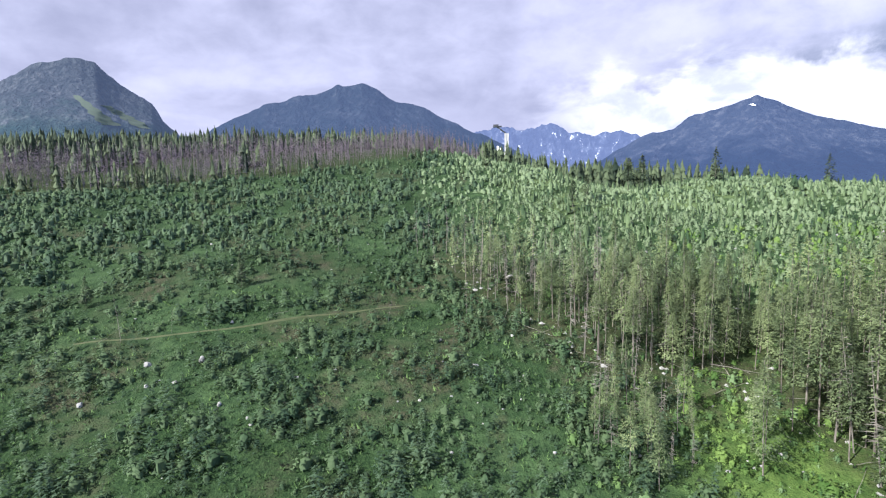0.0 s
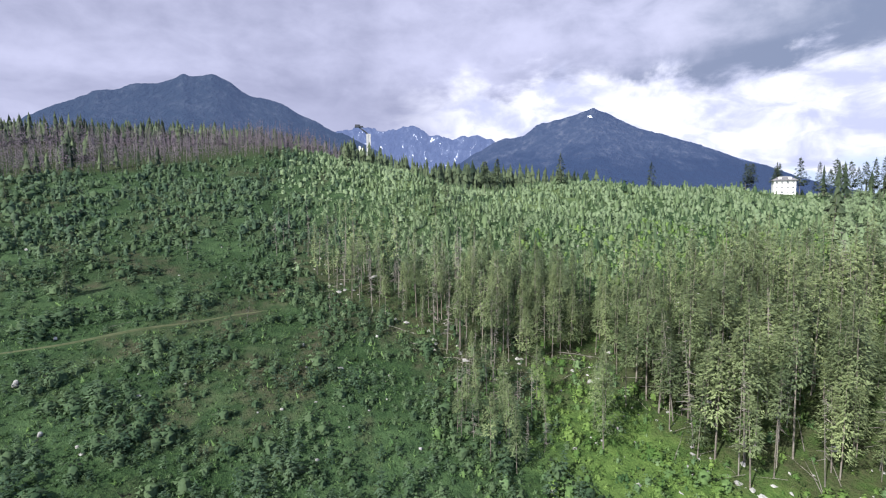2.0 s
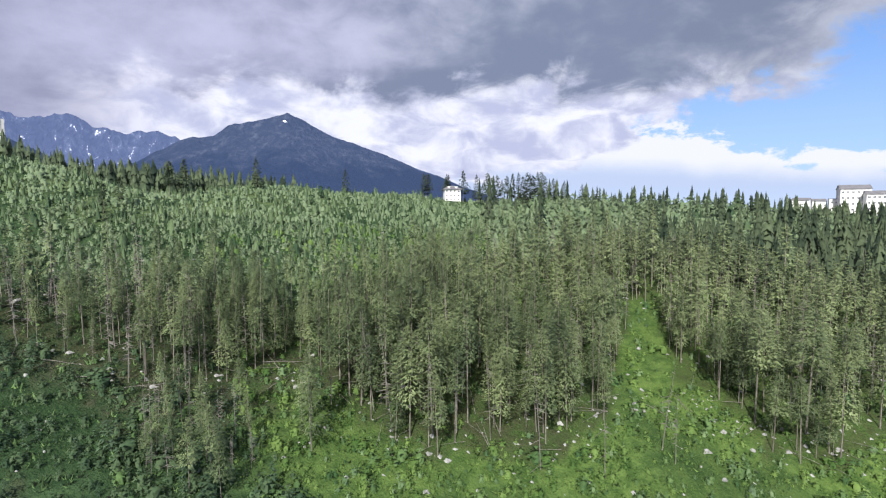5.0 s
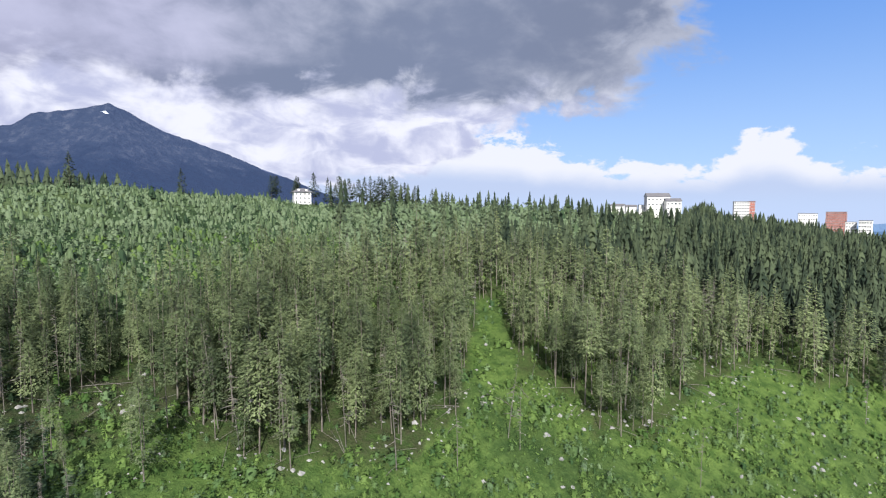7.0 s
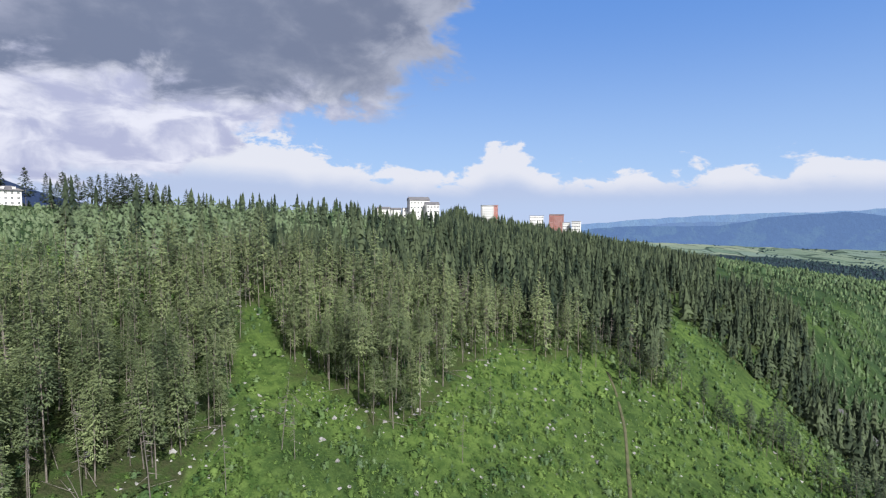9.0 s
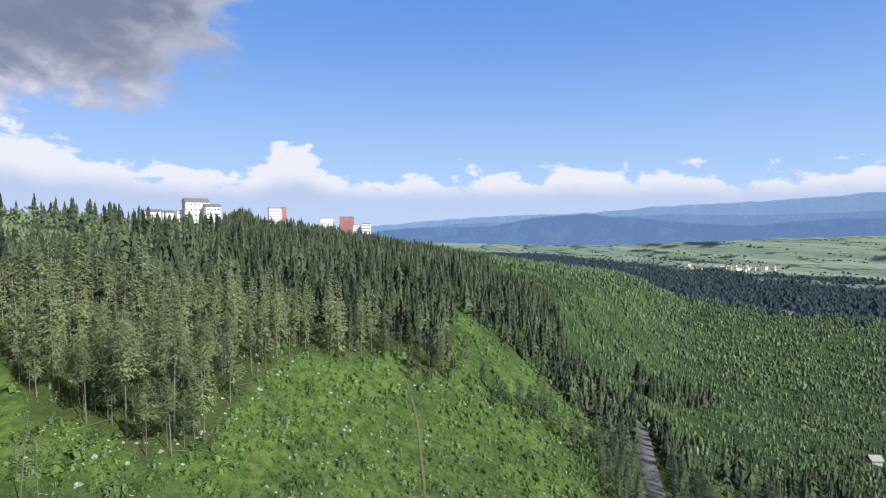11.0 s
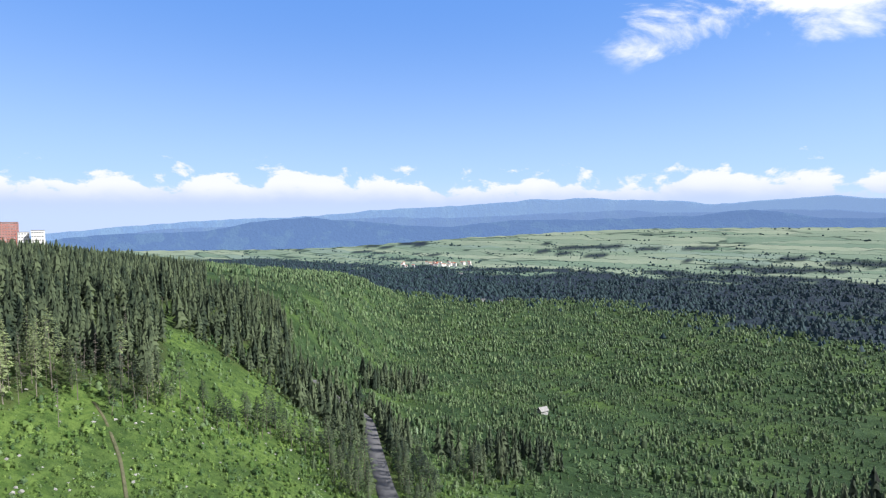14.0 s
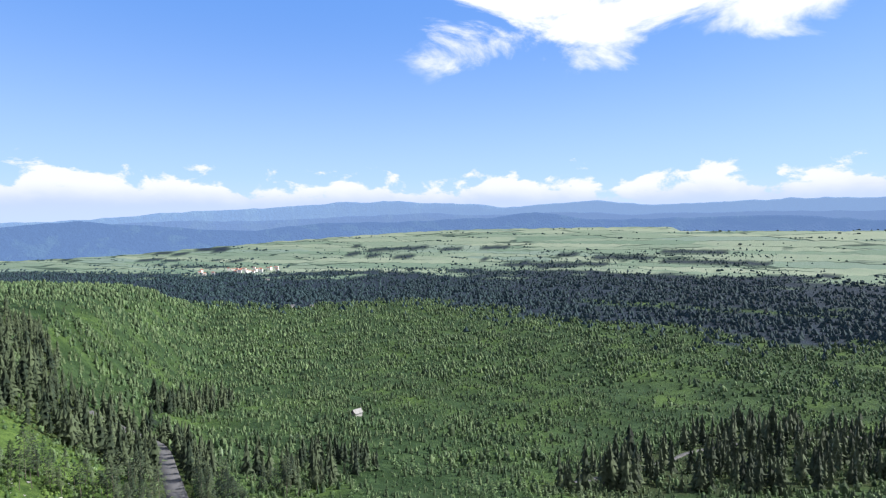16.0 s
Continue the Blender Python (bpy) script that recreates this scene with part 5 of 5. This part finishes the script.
# the wide young plantation below the road
for step, d0, d1, kinds, big in ((3.1, 150, 280, YOUNG_KINDS, 3.0), (3.8, 280, 620, SMALL_KINDS, 3.5), (5.0, 620, 950, DOT_KINDS, 4.6), (7.6, 950, 1500, DOT_KINDS, 6.2)):
    qx, qy = grid(-700, 1300, -1350, -100, step, rs)
    qd, qa = np.hypot(qx, qy), np.degrees(np.arctan2(qx, qy)) % 360
    k = (qd > d0) & (qd < d1) & (qa > 101) & (qa < 206) & (qy < -42 - 0.36 * qx) & (from_line(ROAD, qx, qy) > 6) & (from_line(BACK_ROAD, qx, qy) > 3)
    k &= rs.rand(len(qx)) < np.where(inside(MEADOW, qx, qy), 0.25, 0.60 + 0.5 * wave(qx, qy, 75, 3.0))
    k &= ~valley_wood(qx, qy) & ~inside(FOREST, qx, qy) & (np.hypot(qx - 220, qy + 346) > 9)
    qx, qy = qx[k], qy[k]
    leafy = rs.rand(len(qx)) < 0.48 + 0.36 * wave(qx, qy, 95, 4.0)
    qs = np.clip(rs.normal(big, big * 0.32, len(qx)) * (1 + 0.35 * wave(qx, qy, 140, 5.0)), 1.0, 9)
    scatter("young_spruces", kinds, qx[~leafy], qy[~leafy], qs[~leafy], [M_YOUNG], "broad plantation of young spruces in the valley", "saplings", rs, (1.1, 1.6), 0.04)
    scatter("young_birches", HERB_KINDS if d0 < 200 else (LEAFY_KINDS if d0 < 600 else ROUND_KINDS), qx[leafy], qy[leafy], qs[leafy] * 0.82, [M_LEAF], "light green birches among the young spruces", "shrubs", rs, (0.7, 1.1))

# the woods on the valley floor; their dark blue imitates cloud shade and haze
TINY_KINDS = [[(*tier_tree(np.random.RandomState(95 + i), 0.0, 1, 2, 0.42), 0)] for i in range(6)]
wx, wy = grid(-900, 2900, -3300, -720, 11.0, rs)
wd = np.hypot(wx, wy)
k = valley_wood(wx + rs.normal(0, 80, len(wx)), wy + rs.normal(0, 95, len(wx))) & (rs.rand(len(wx)) < (0.85 + 0.4 * wave(wx, wy, 260, 2.0)) * np.clip(1350 / wd, 0.3, 1.0))
wx, wy = wx[k], wy[k]
scatter("valley_forest", TINY_KINDS, wx, wy, np.clip(rs.normal(8.0, 2.2, len(wx)), 4, 15), [M_WOODS], "valley floor forest, darkened and blued for cloud shade and haze", "forest", rs, (1.1, 2.2))
# hedges and copses between the fields
ex, ey = grid(-1500, 4300, -4500, -1500, 22.0, rs)
ed, ea = np.hypot(ex, ey), np.degrees(np.arctan2(ex, ey)) % 360
line = np.abs(np.sin(ey * 0.0062 + ex * 0.0021 + 1.2 * wave(ex, ey, 2200, 1.0)))
k = (ed > 2250) & (ed < 4450) & (ea > 106) & (ea < 204) & ~valley_wood(ex, ey) & ((line < 0.035) | (wave(ex * 0.4, ey, 420, 9.0) > 0.86)) & (rs.rand(len(ex)) < 0.7)
ex, ey = ex[k], ey[k]
scatter("hedgerows", ROUND_KINDS, ex, ey, np.clip(rs.normal(7, 2.4, len(ex)), 4, 12), [M_WOODS], "dark hedges and copses between the fields, blued for haze", "trees", rs, (1.6, 2.6))

# ---------------------------------------------------------------- buildings
def set_window(parent, x, y, z, w, h, face=-1):
    """A window proud of a wall: frame and pane. face -1: in a wall that looks to -y."""
    bm = bmesh.new()
    t = 0.12
    for x0, x1, z0, z1 in ((x - w / 2, x + w / 2, z, z + t), (x - w / 2, x + w / 2, z + h - t, z + h), (x - w / 2, x - w / 2 + t, z + t, z + h - t),
                           (x + w / 2 - t, x + w / 2, z + t, z + h - t), (x - 0.05, x + 0.05, z + t, z + h - t)):
        block(bm, x0, x1, y, y + face * 0.08, z0, z1)
    win = part("window", bm, M_WHITE, parent)
    bm = bmesh.new()
    block(bm, x - w / 2 + t, x + w / 2 - t, y, y + face * 0.03, z + t, z + h - t)
    part("pane", bm, M_GLASS, win, "dark window pane")


def gable(bm, x0, x1, y0, y1, z0, rise, over=0.6, thick=0.3):
    """A pitched roof with its ridge along x."""
    ym = (y0 + y1) / 2
    prof = [(y0 - over, z0 - 0.15), (ym, z0 + rise), (y1 + over, z0 - 0.15), (y1 + over, z0 - 0.15 + thick), (ym, z0 + rise + thick), (y0 - over, z0 - 0.15 + thick)]
    a = [bm.verts.new((x0 - over, y, z)) for y, z in prof]
    b = [bm.verts.new((x1 + over, y, z)) for y, z in prof]
    n = len(prof)
    for i in range(n):
        bm.faces.new((a[i], a[(i + 1) % n], b[(i + 1) % n], b[i]))
    bm.faces.new((a[0], a[5], a[4], a[1]))
    bm.faces.new((a[1], a[4], a[3], a[2]))
    bm.faces.new((b[0], b[1], b[4], b[5]))
    bm.faces.new((b[1], b[2], b[3], b[4]))
    bmesh.ops.recalc_face_normals(bm, faces=bm.faces)
    return bm


def building(name, az, dist, w, d, h, floors, bays, wall, label, category, roof="flat", turn=0.0, win=(1.5, 1.5), sink=1.0, group="", roof_mat=None, base=None, top=None):
    """A house of storeys with windows on the two sides that look down the slope."""
    x, y = dist * math.sin(radians(az)), dist * math.cos(radians(az))
    z = float(ground_z(x, y)) - sink if base is None else base
    if top is not None:                               # height of the eaves over the camera's level, in degrees
        h = 60 + dist * math.tan(radians(top)) - z
    t = thing(name, (x, y, z), -az + turn, label, category, group)
    bm = bmesh.new()
    block(bm, -w / 2, w / 2, 0, d, -6, h)
    if roof == "gable":
        for xs in (-w / 2, w / 2):
            v = [bm.verts.new(p) for p in ((xs, 0, h), (xs, d, h), (xs, d / 2, h + d * 0.22))]
            bm.faces.new(v)
    part("wall", bm, wall, t)
    bm = bmesh.new()
    if roof == "gable":
        gable(bm, -w / 2, w / 2, 0, d, h, d * 0.22)
    elif roof == "hip":
        o = 0.7
        lo = [bm.verts.new(p) for p in ((-w / 2 - o, -o, h), (w / 2 + o, -o, h), (w / 2 + o, d + o, h), (-w / 2 - o, d + o, h))]
        up = [bm.verts.new(p) for p in ((-w / 2 - o, -o, h + 0.3), (w / 2 + o, -o, h + 0.3), (w / 2 + o, d + o, h + 0.3), (-w / 2 - o, d + o, h + 0.3))]
        r = [bm.verts.new((-w * 0.2, d / 2, h + 2.4)), bm.verts.new((w * 0.2, d / 2, h + 2.4))]
        bm.faces.new(lo[::-1])
        for i in range(4):
            bm.faces.new((lo[i], lo[(i + 1) % 4], up[(i + 1) % 4], up[i]))
        bm.faces.new((up[0], up[1], r[1], r[0]))
        bm.faces.new((up[1], up[2], r[1]))
        bm.faces.new((up[2], up[3], r[0], r[1]))
        bm.faces.new((up[3], up[0], r[0]))
    else:
        block(bm, -w / 2 - 0.3, w / 2 + 0.3, -0.3, d + 0.3, h, h + 0.5)
    part("roof", bm, roof_mat or M_ROOF, t)
    for f in range(floors):
        zf = (f + 0.30) * h / floors
        for i in range(bays):
            set_window(t, -w / 2 + w * (i + 0.5) / bays, 0, zf, *win)
    return t


house = building("mountain_house", 46.9, 330, 9.8, 9, 7.4, 3, 4, M_WHITE, "white three-storey house with dark hipped roof among shrubs", "house", "hip", 8, (1.1, 1.3), 0.5)
for sx in (-2.2, 2.2):
    bm = bmesh.new()
    block(bm, sx - 0.7, sx + 0.7, 0.8, 3.0, 7.7, 9.1)
    block(bm, sx - 0.9, sx + 0.9, 0.6, 3.1, 9.1, 9.3)
    part("dormer", bm, M_WHITE, house, "white roof dormer")

building("resort_hotel", 83.3, 640, 24, 18, 31, 6, 6, M_WHITE, "white resort hotel with low dark gable roof", "hotel", "gable", 90 - 78, (2.0, 1.8), top=1.45)
building("resort_hotel", 84.7, 628, 15, 14, 26, 5, 4, M_WHITE, "white hotel wing with low dark gable roof", "hotel", "gable", 12, (2.2, 1.8), top=1.0)
building("resort_hotel", 82.2, 650, 16, 14, 23, 4, 4, M_WHITE, "white hotel block behind the trees", "hotel", "flat", 5, (1.8, 1.6))
building("guest_house", 79.4, 630, 14, 10, 20, 3, 4, M_WHITE, "pale guest house half hidden by trees", "house", "gable", -10, (1.4, 1.4))
building("guest_house", 80.8, 640, 12, 10, 19, 3, 3, M_WHITE, "pale guest house half hidden by trees", "house", "gable", 14, (1.4, 1.4))
building("tower_hotel", 90.5, 860, 19, 16, 33, 9, 6, M_WHITE, "tall white hotel slab with loggias", "hotel", "flat", 6, (2.2, 2.0), top=0.93)
building("tower_hotel", 91.35, 868, 7, 16, 33, 9, 3, M_RED, "narrow red-brown hotel tower beside the white slab", "hotel", "flat", 6, (1.5, 1.8), top=0.95)
building("resort_hotel", 95.65, 900, 22, 12, 27, 5, 8, M_WHITE, "low white hotel with flat roof", "hotel", "flat", 4, (1.8, 1.5), top=-0.15)
building("red_hotel", 97.68, 930, 24, 14, 38, 9, 8, M_RED, "large red-brown hotel of many storeys", "hotel", "flat", 2, (2.2, 2.0), top=0.0)
building("resort_hotel", 98.72, 890, 12, 12, 29, 5, 4, M_WHITE, "white cube-like hotel below the red one", "hotel", "flat", 3, (2.0, 1.6), top=-0.85)
building("resort_hotel", 99.66, 880, 13.5, 12, 29, 5, 5, M_WHITE, "white hotel block with balcony rows", "hotel", "flat", -6, (2.0, 1.6), top=-0.72)

# the hut among the young spruces
hut = building("forest_hut", 147.5, 411, 6.4, 5.0, 2.6, 1, 2, M_CONCRETE, "small pale hut with pitched sheet roof among saplings", "hut", "flat", 35, (0.9, 0.9), 0.2)
bm = bmesh.new()
gable(bm, -3.2, 3.2, 0, 5.0, 2.9, 2.6, 0.6, 0.15)
part("pitched_roof", bm, M_SHEET, hut, "pale sheet-metal pitched roof")

# the village at the edge of the fields
vr = np.random.RandomState(4)
for i in range(26):
    az = 132.2 + vr.uniform(0, 7.5) ** 1.0
    dist = 2540 + vr.uniform(-60, 160) + (az - 132) * 14
    building("village_house", az, dist, vr.uniform(10, 17), vr.uniform(9, 12), vr.uniform(7, 15), 2, 3, M_WHITE, "white village house with red tiled roof", "house", "gable",
             vr.uniform(-40, 40), (1.3, 1.4), 0.3, "village houses", M_TILE)
for az, dist, w in ((141.0, 1340, 10), (142.9, 1330, 8), (138.6, 2150, 14)):
    building("farm_shed", az, dist, w, 7, 5, 1, 3, M_WHITE, "small pale shed at the edge of the woods", "shed", "gable", 10, (1.0, 1.0), 0.3)


hr = np.random.RandomState(77)
for a0, a1, d0, d1, n, big in ((79.0, 86.2, 588, 618, 70, 11.5), (85.6, 88.6, 600, 655, 46, 13.0), (88.6, 93.2, 815, 850, 52, 15.5), (94.4, 97.4, 850, 885, 30, 13.0)):
    ha, hd_ = np.radians(hr.uniform(a0, a1, n)), hr.uniform(d0, d1, n)
    scatter("resort_spruces", MID_KINDS, hd_ * np.sin(ha), hd_ * np.cos(ha), np.clip(hr.normal(big, 2.2, n), 6, 20), [M_BARK, M_NEEDLE_SHADED], "spruces standing close before the hotels", "trees", hr)


def ski_tower(az, dist):
    x, y = dist * math.sin(radians(az)), dist * math.cos(radians(az))
    z = float(ground_z(x, y)) - 1
    top = 60 + 0.139 * dist - z
    t = thing("ski_jump_tower", (x, y, z), -az, "pale concrete ski-jump tower with dark in-run ramp", "tower")
    bm = bmesh.new()
    block(bm, -1.7, 1.7, -1.7, 1.9, 0, top - 6)
    block(bm, -1.7, -0.2, -2.0, -1.7, 0, top - 6)
    part("pylon", bm, M_CONCRETE, t)

    def beam(name, p0, p1, w, h, mat, label):
        b = bmesh.new()
        d = Vector(p1) - Vector(p0)
        m = Matrix.Translation((Vector(p0) + Vector(p1)) / 2) @ d.to_track_quat("X", "Z").to_matrix().to_4x4() @ Matrix.Diagonal((d.length, w, h, 1))
        bmesh.ops.create_cube(b, size=1.0, matrix=m)
        part(name, b, mat, t, label)

    beam("inrun", (-7.5, 0, top - 0.5), (1.5, 0, top - 7.5), 3.0, 0.8, M_STEEL, "dark steel in-run")
    bm = bmesh.new()
    block(bm, -11.0, -4.0, -2, 2, top - 0.6, top + 0.2)
    block(bm, -10.8, -6.5, -1.6, 1.6, top + 0.2, top + 1.4)
    part("start_platform", bm, M_STEEL, t, "dark start platform on top")
    bm = bmesh.new()
    block(bm, -8, -4.0, -2.5, 2.5, 0, top - 17.5)
    block(bm, -8, -6.4, -2.5, 2.5, top - 17.5, top - 16.2)
    part("judges_cabin", bm, M_WHITE, t, "white judges' building at the foot")


ski_tower(6.8, 450)


# ---------------------------------------------------------------- single trees, snags, logs and boulders
tops = []
for i, (b, w, p) in enumerate(((0.30, 0.185, 0.62), (0.18, 0.205, 0.80), (0.40, 0.175, 0.55), (0.14, 0.215, 0.86), (0.26, 0.155, 0.70))):
    x, y = 236.0 + 7 * i, 246.0 + 5 * (i % 3)
    t = build_spruce(spruce_kind(330 + i, b, 620, w, 0.052, 5, 9, p), "dark full-crowned spruce on the skyline", M_NEEDLE_SHADED)
    t.matrix_basis = pose(x, y, float(ground_z(x, y)) - 0.2, 0, 0, 40 * i)
    t.scale = (15 + i, 15 + i, 15 + 1.2 * i)
    tops.append(t)


def lone_spruce(az, dist, size, k, label):
    x, y = dist * math.sin(radians(az)), dist * math.cos(radians(az))
    t = copy_thing(tops[k % len(tops)], pose(x, y, float(ground_z(x, y)) - 0.2, 0, 0, az * 7))
    t.scale = (size * 1.05, size * 1.05, size)
    tagged(t, label, "tree", "lone trees on the crest")


for az, dist, size, k in ((26.8, 272, 17, 3), (19.0, 262, 17, 2), (20.3, 264, 18, 0), (35.6, 285, 14, 3), (4.6, 262, 13, 1), (46.2, 350, 16, 2), (48.0, 335, 20, 0),
                          (49.4, 330, 18, 1), (50.2, 336, 15, 3), (50.6, 322, 19, 2), (51.6, 330, 18, 0), (52.1, 342, 16, 3), (53.2, 326, 19, 4), (54.3, 334, 18, 0), (54.7, 318, 21, 1), (55.3, 322, 19, 2), (56.2, 318, 22, 0), (57.4, 330, 18, 4), (60.3, 345, 16, 1), (61.8, 352, 15, 3), (51.0, 340, 17, 4), (52.6, 335, 18, 2), (53.8, 330, 20, 1), (55.0, 328, 20, 3), (55.8, 332, 21, 3), (56.6, 336, 19, 1),
                          (58.5, 350, 18, 4), (13.6, 200, 12, 2), (15.0, 215, 11, 0), (-20.8, 142, 9, 4), (-29.5, 260, 12, 1), (-24.5, 230, 10, 3), (-34.0, 150, 8, 1)):
    lone_spruce(az, dist, size, k, "lone spruce standing free above the crest")

bare = new("dead_tree", raw_mesh("dead_tree", *dead_tree(np.random.RandomState(7), 22), [M_LOG]))
tagged(bare, "bare grey dead trunk with branch stubs", "tree", "dead trees on the slope")
dr = np.random.RandomState(9)
spots = [(-31.5, 128, 10), (-27.3, 126, 7), (-11, 160, 8), (-24, 190, 9), (-6, 118, 7), (1.5, 150, 11), (36.9, 98, 17), (37.4, 101, 14), (38.3, 96, 19), (20, 104, 13),
         (47.3, 92, 15), (56.5, 88, 18), (63.2, 90, 14), (68.7, 100, 16), (70.0, 98, 12), (-1.5, 168, 12), (88.0, 108, 12), (100.5, 165, 15), (91, 128, 11)]
spots += [(a, d, s) for a, d, s in zip(dr.uniform(-3, 22, 22), dr.uniform(112, 168, 22), dr.uniform(8, 15, 22))]
for i, (az, dist, size) in enumerate(spots):
    x, y = dist * math.sin(radians(az)), dist * math.cos(radians(az))
    m = pose(x, y, float(ground_z(x, y)) - 0.2, dr.normal(0, 3), dr.normal(0, 3), dr.uniform(0, 360))
    t = bare if i == 0 else copy_thing(bare, m)
    t.matrix_basis = m
    t.scale = (size, size, size)


def boulder(seed, flat):
    bm = bmesh.new()
    bmesh.ops.create_icosphere(bm, subdivisions=2, radius=1.0)
    for v in bm.verts:
        n = noise.noise(v.co * 1.1 + Vector((seed * 3.1, 0, 0))) * 0.45 + noise.noise(v.co * 2.7 + Vector((0, seed * 1.7, 0))) * 0.2
        v.co *= 1 + n
        v.co.z = max(v.co.z * flat, -0.35)
    me = bpy.data.meshes.new("boulder")
    bm.to_mesh(me)
    bm.free()
    me.materials.append(M_STONE)
    return me


stones = [boulder(i + 1, f) for i, f in enumerate((0.7, 0.9, 0.55, 1.1, 0.75))]


def lay_boulder(x, y, size, group, label="pale weathered granite boulder in the grass"):
    ob = new("boulder", stones[dr.randint(0, 5)])
    ob.matrix_world = pose(x, y, float(ground_z(x, y)) + 0.12 * size, dr.uniform(-12, 12), dr.uniform(-12, 12), dr.uniform(0, 360))
    size *= 0.75
    ob.scale = (size * dr.uniform(0.8, 1.3), size * dr.uniform(0.7, 1.1), size * dr.uniform(0.8, 1.2))
    tagged(ob, label, "boulder", group)


for x, y, s in ((8, 134, 0.9), (9.5, 134.6, 0.6), (6.4, 133.5, 0.5), (-47, 102, 1.0), (-57, 101, 1.1), (-63, 90, 0.9), (-49, 95, 0.7), (-38, 88, 0.7), (128, -28, 0.9),
                (129.5, -27, 0.6), (134, -18, 0.7), (133, -16.5, 0.8), (135.4, -17.4, 0.6), (99, 44, 0.9), (100.5, 43, 0.5), (101, 45, 0.6), (66, 79, 1.1), (68, 77, 0.9),
                (150, -30, 0.6), (140, -40, 0.6), (78, 62, 0.7), (54, 56, 0.7), (33, 66, 0.7)):
    lay_boulder(x, y, s, "boulders on the slope")
n_b = 0
while n_b < 190:
    u = dr.rand()
    if u < 0.55:                                  # below the forest edge
        x, y = dr.uniform(60, 185), dr.uniform(-75, 80)
    elif u < 0.8:                                 # along the windthrown edge
        x, y = dr.uniform(0, 60), dr.uniform(60, 160)
    else:                                         # the open slope
        x, y = dr.uniform(-90, 5), dr.uniform(70, 170)
    if inside(FOREST, np.array([x + 4]), np.array([y + 8]))[0] and dr.rand() < 0.75 or math.hypot(x, y) < 75:
        continue
    lay_boulder(x, y, float(np.clip(dr.gamma(3, 0.13), 0.18, 0.95)), "boulders on the slope")
    n_b += 1

log_mesh = raw_mesh("fallen_log", *tube([(0, 0, -0.5), (0.01, 0, -0.2), (0.0, 0.008, 0.1), (0, 0, 0.5)], [0.007, 0.0065, 0.005, 0.003], 6), [M_LOG])


def lay_log(x, y, length, turn):
    dx, dy = math.cos(turn) * length / 2, math.sin(turn) * length / 2
    a = Vector((x - dx, y - dy, float(ground_z(x - dx, y - dy)) + 0.35))
    b = Vector((x + dx, y + dy, float(ground_z(x + dx, y + dy)) + 0.35))
    ob = new("fallen_log", log_mesh)
    ob.matrix_world = Matrix.Translation((a + b) / 2) @ (b - a).to_track_quat("Z", "X").to_matrix().to_4x4() @ Matrix.Diagonal((length * 1.1, length * 1.1, length, 1))
    tagged(ob, "bleached fallen trunk lying on the slope", "log", "windthrown logs")


for x, y, n, a in ((55, 98, 10, -20), (62, 84, 11, -15), (50, 92, 8, 20), (66, 76, 8, 60), (24, 105, 8, -30), (30, 100, 8, -10), (20, 112, 7, -40), (92, 56, 9, 35),
                   (98, 50, 8, -25), (118, 40, 7, 15), (8, 128, 6, -50), (12, 140, 7, -20), (76, 66, 8, 50), (170, -14, 7, -60), (175, -30, 6, 10)):
    lay_log(x, y, n, radians(a))
for i in range(34):
    if i < 22:
        lay_log(dr.uniform(0, 50), dr.uniform(90, 158), dr.uniform(2.5, 6), dr.uniform(0, 3.14))
    else:
        lay_log(dr.uniform(-75, 0), dr.uniform(88, 140), dr.uniform(2, 5), dr.uniform(0, 3.14))

EDGE = [(4, 150), (10, 134), (22, 112), (33, 97), (52, 99), (58, 84), (60, 66), (72, 58), (82, 50), (97, 49), (112, 36), (110, 18), (124, 9), (150, 2), (172, -12)]
for i in range(80):
    j = dr.randint(0, len(EDGE) - 1)
    t = dr.rand()
    x, y = (EDGE[j][0] + (EDGE[j + 1][0] - EDGE[j][0]) * t + dr.normal(0, 2.5), EDGE[j][1] + (EDGE[j + 1][1] - EDGE[j][1]) * t + dr.normal(0, 2.5))
    lay_log(x, y, dr.uniform(2.5, 7.5), dr.uniform(0, 3.14))
ex_, ey_, es_ = [], [], []
for i in range(480):
    j = dr.randint(0, len(EDGE) - 1)
    t = dr.rand()
    ex_.append(EDGE[j][0] + (EDGE[j + 1][0] - EDGE[j][0]) * t + dr.normal(0, 3.0))
    ey_.append(EDGE[j][1] + (EDGE[j + 1][1] - EDGE[j][1]) * t + dr.normal(0, 3.0))
    es_.append(min(0.7, dr.gamma(2.2, 0.11)))

# small pale stones strewn over the meadow
st = np.random.RandomState(21)
_n = 3000
sx_, sy_ = st.uniform(0, 200, _n), st.uniform(-110, 160, _n)
k = (np.hypot(sx_, sy_) > 70) & (sx_ > 20 + 0.3 * (140 - sy_) * (sy_ > 60)) & (wave(sx_, sy_, 30, 2.2) > -0.35)
sx_, sy_ = np.append(sx_[k], ex_), np.append(sy_[k], ey_)
pebble = [[(np.array([(1, 0, 0), (0, 1, 0), (-1, 0, 0), (0, -1, 0), (0.1, 0.1, 0.7), (0, 0, -0.5)], float) * np.array((1, f, 1)),
            np.array([(0, 1, 4), (1, 2, 4), (2, 3, 4), (3, 0, 4), (1, 0, 5), (2, 1, 5), (3, 2, 5), (0, 3, 5)]), 0)] for f in (0.7, 1.0, 1.3)]

scatter("scattered_stones", pebble, sx_, sy_, np.clip(st.gamma(2.2, 0.13, len(sx_)), 0.10, 0.75), [M_STONE], "small pale stones strewn over the meadow", "stones", st, (0.8, 1.4), 0.2)
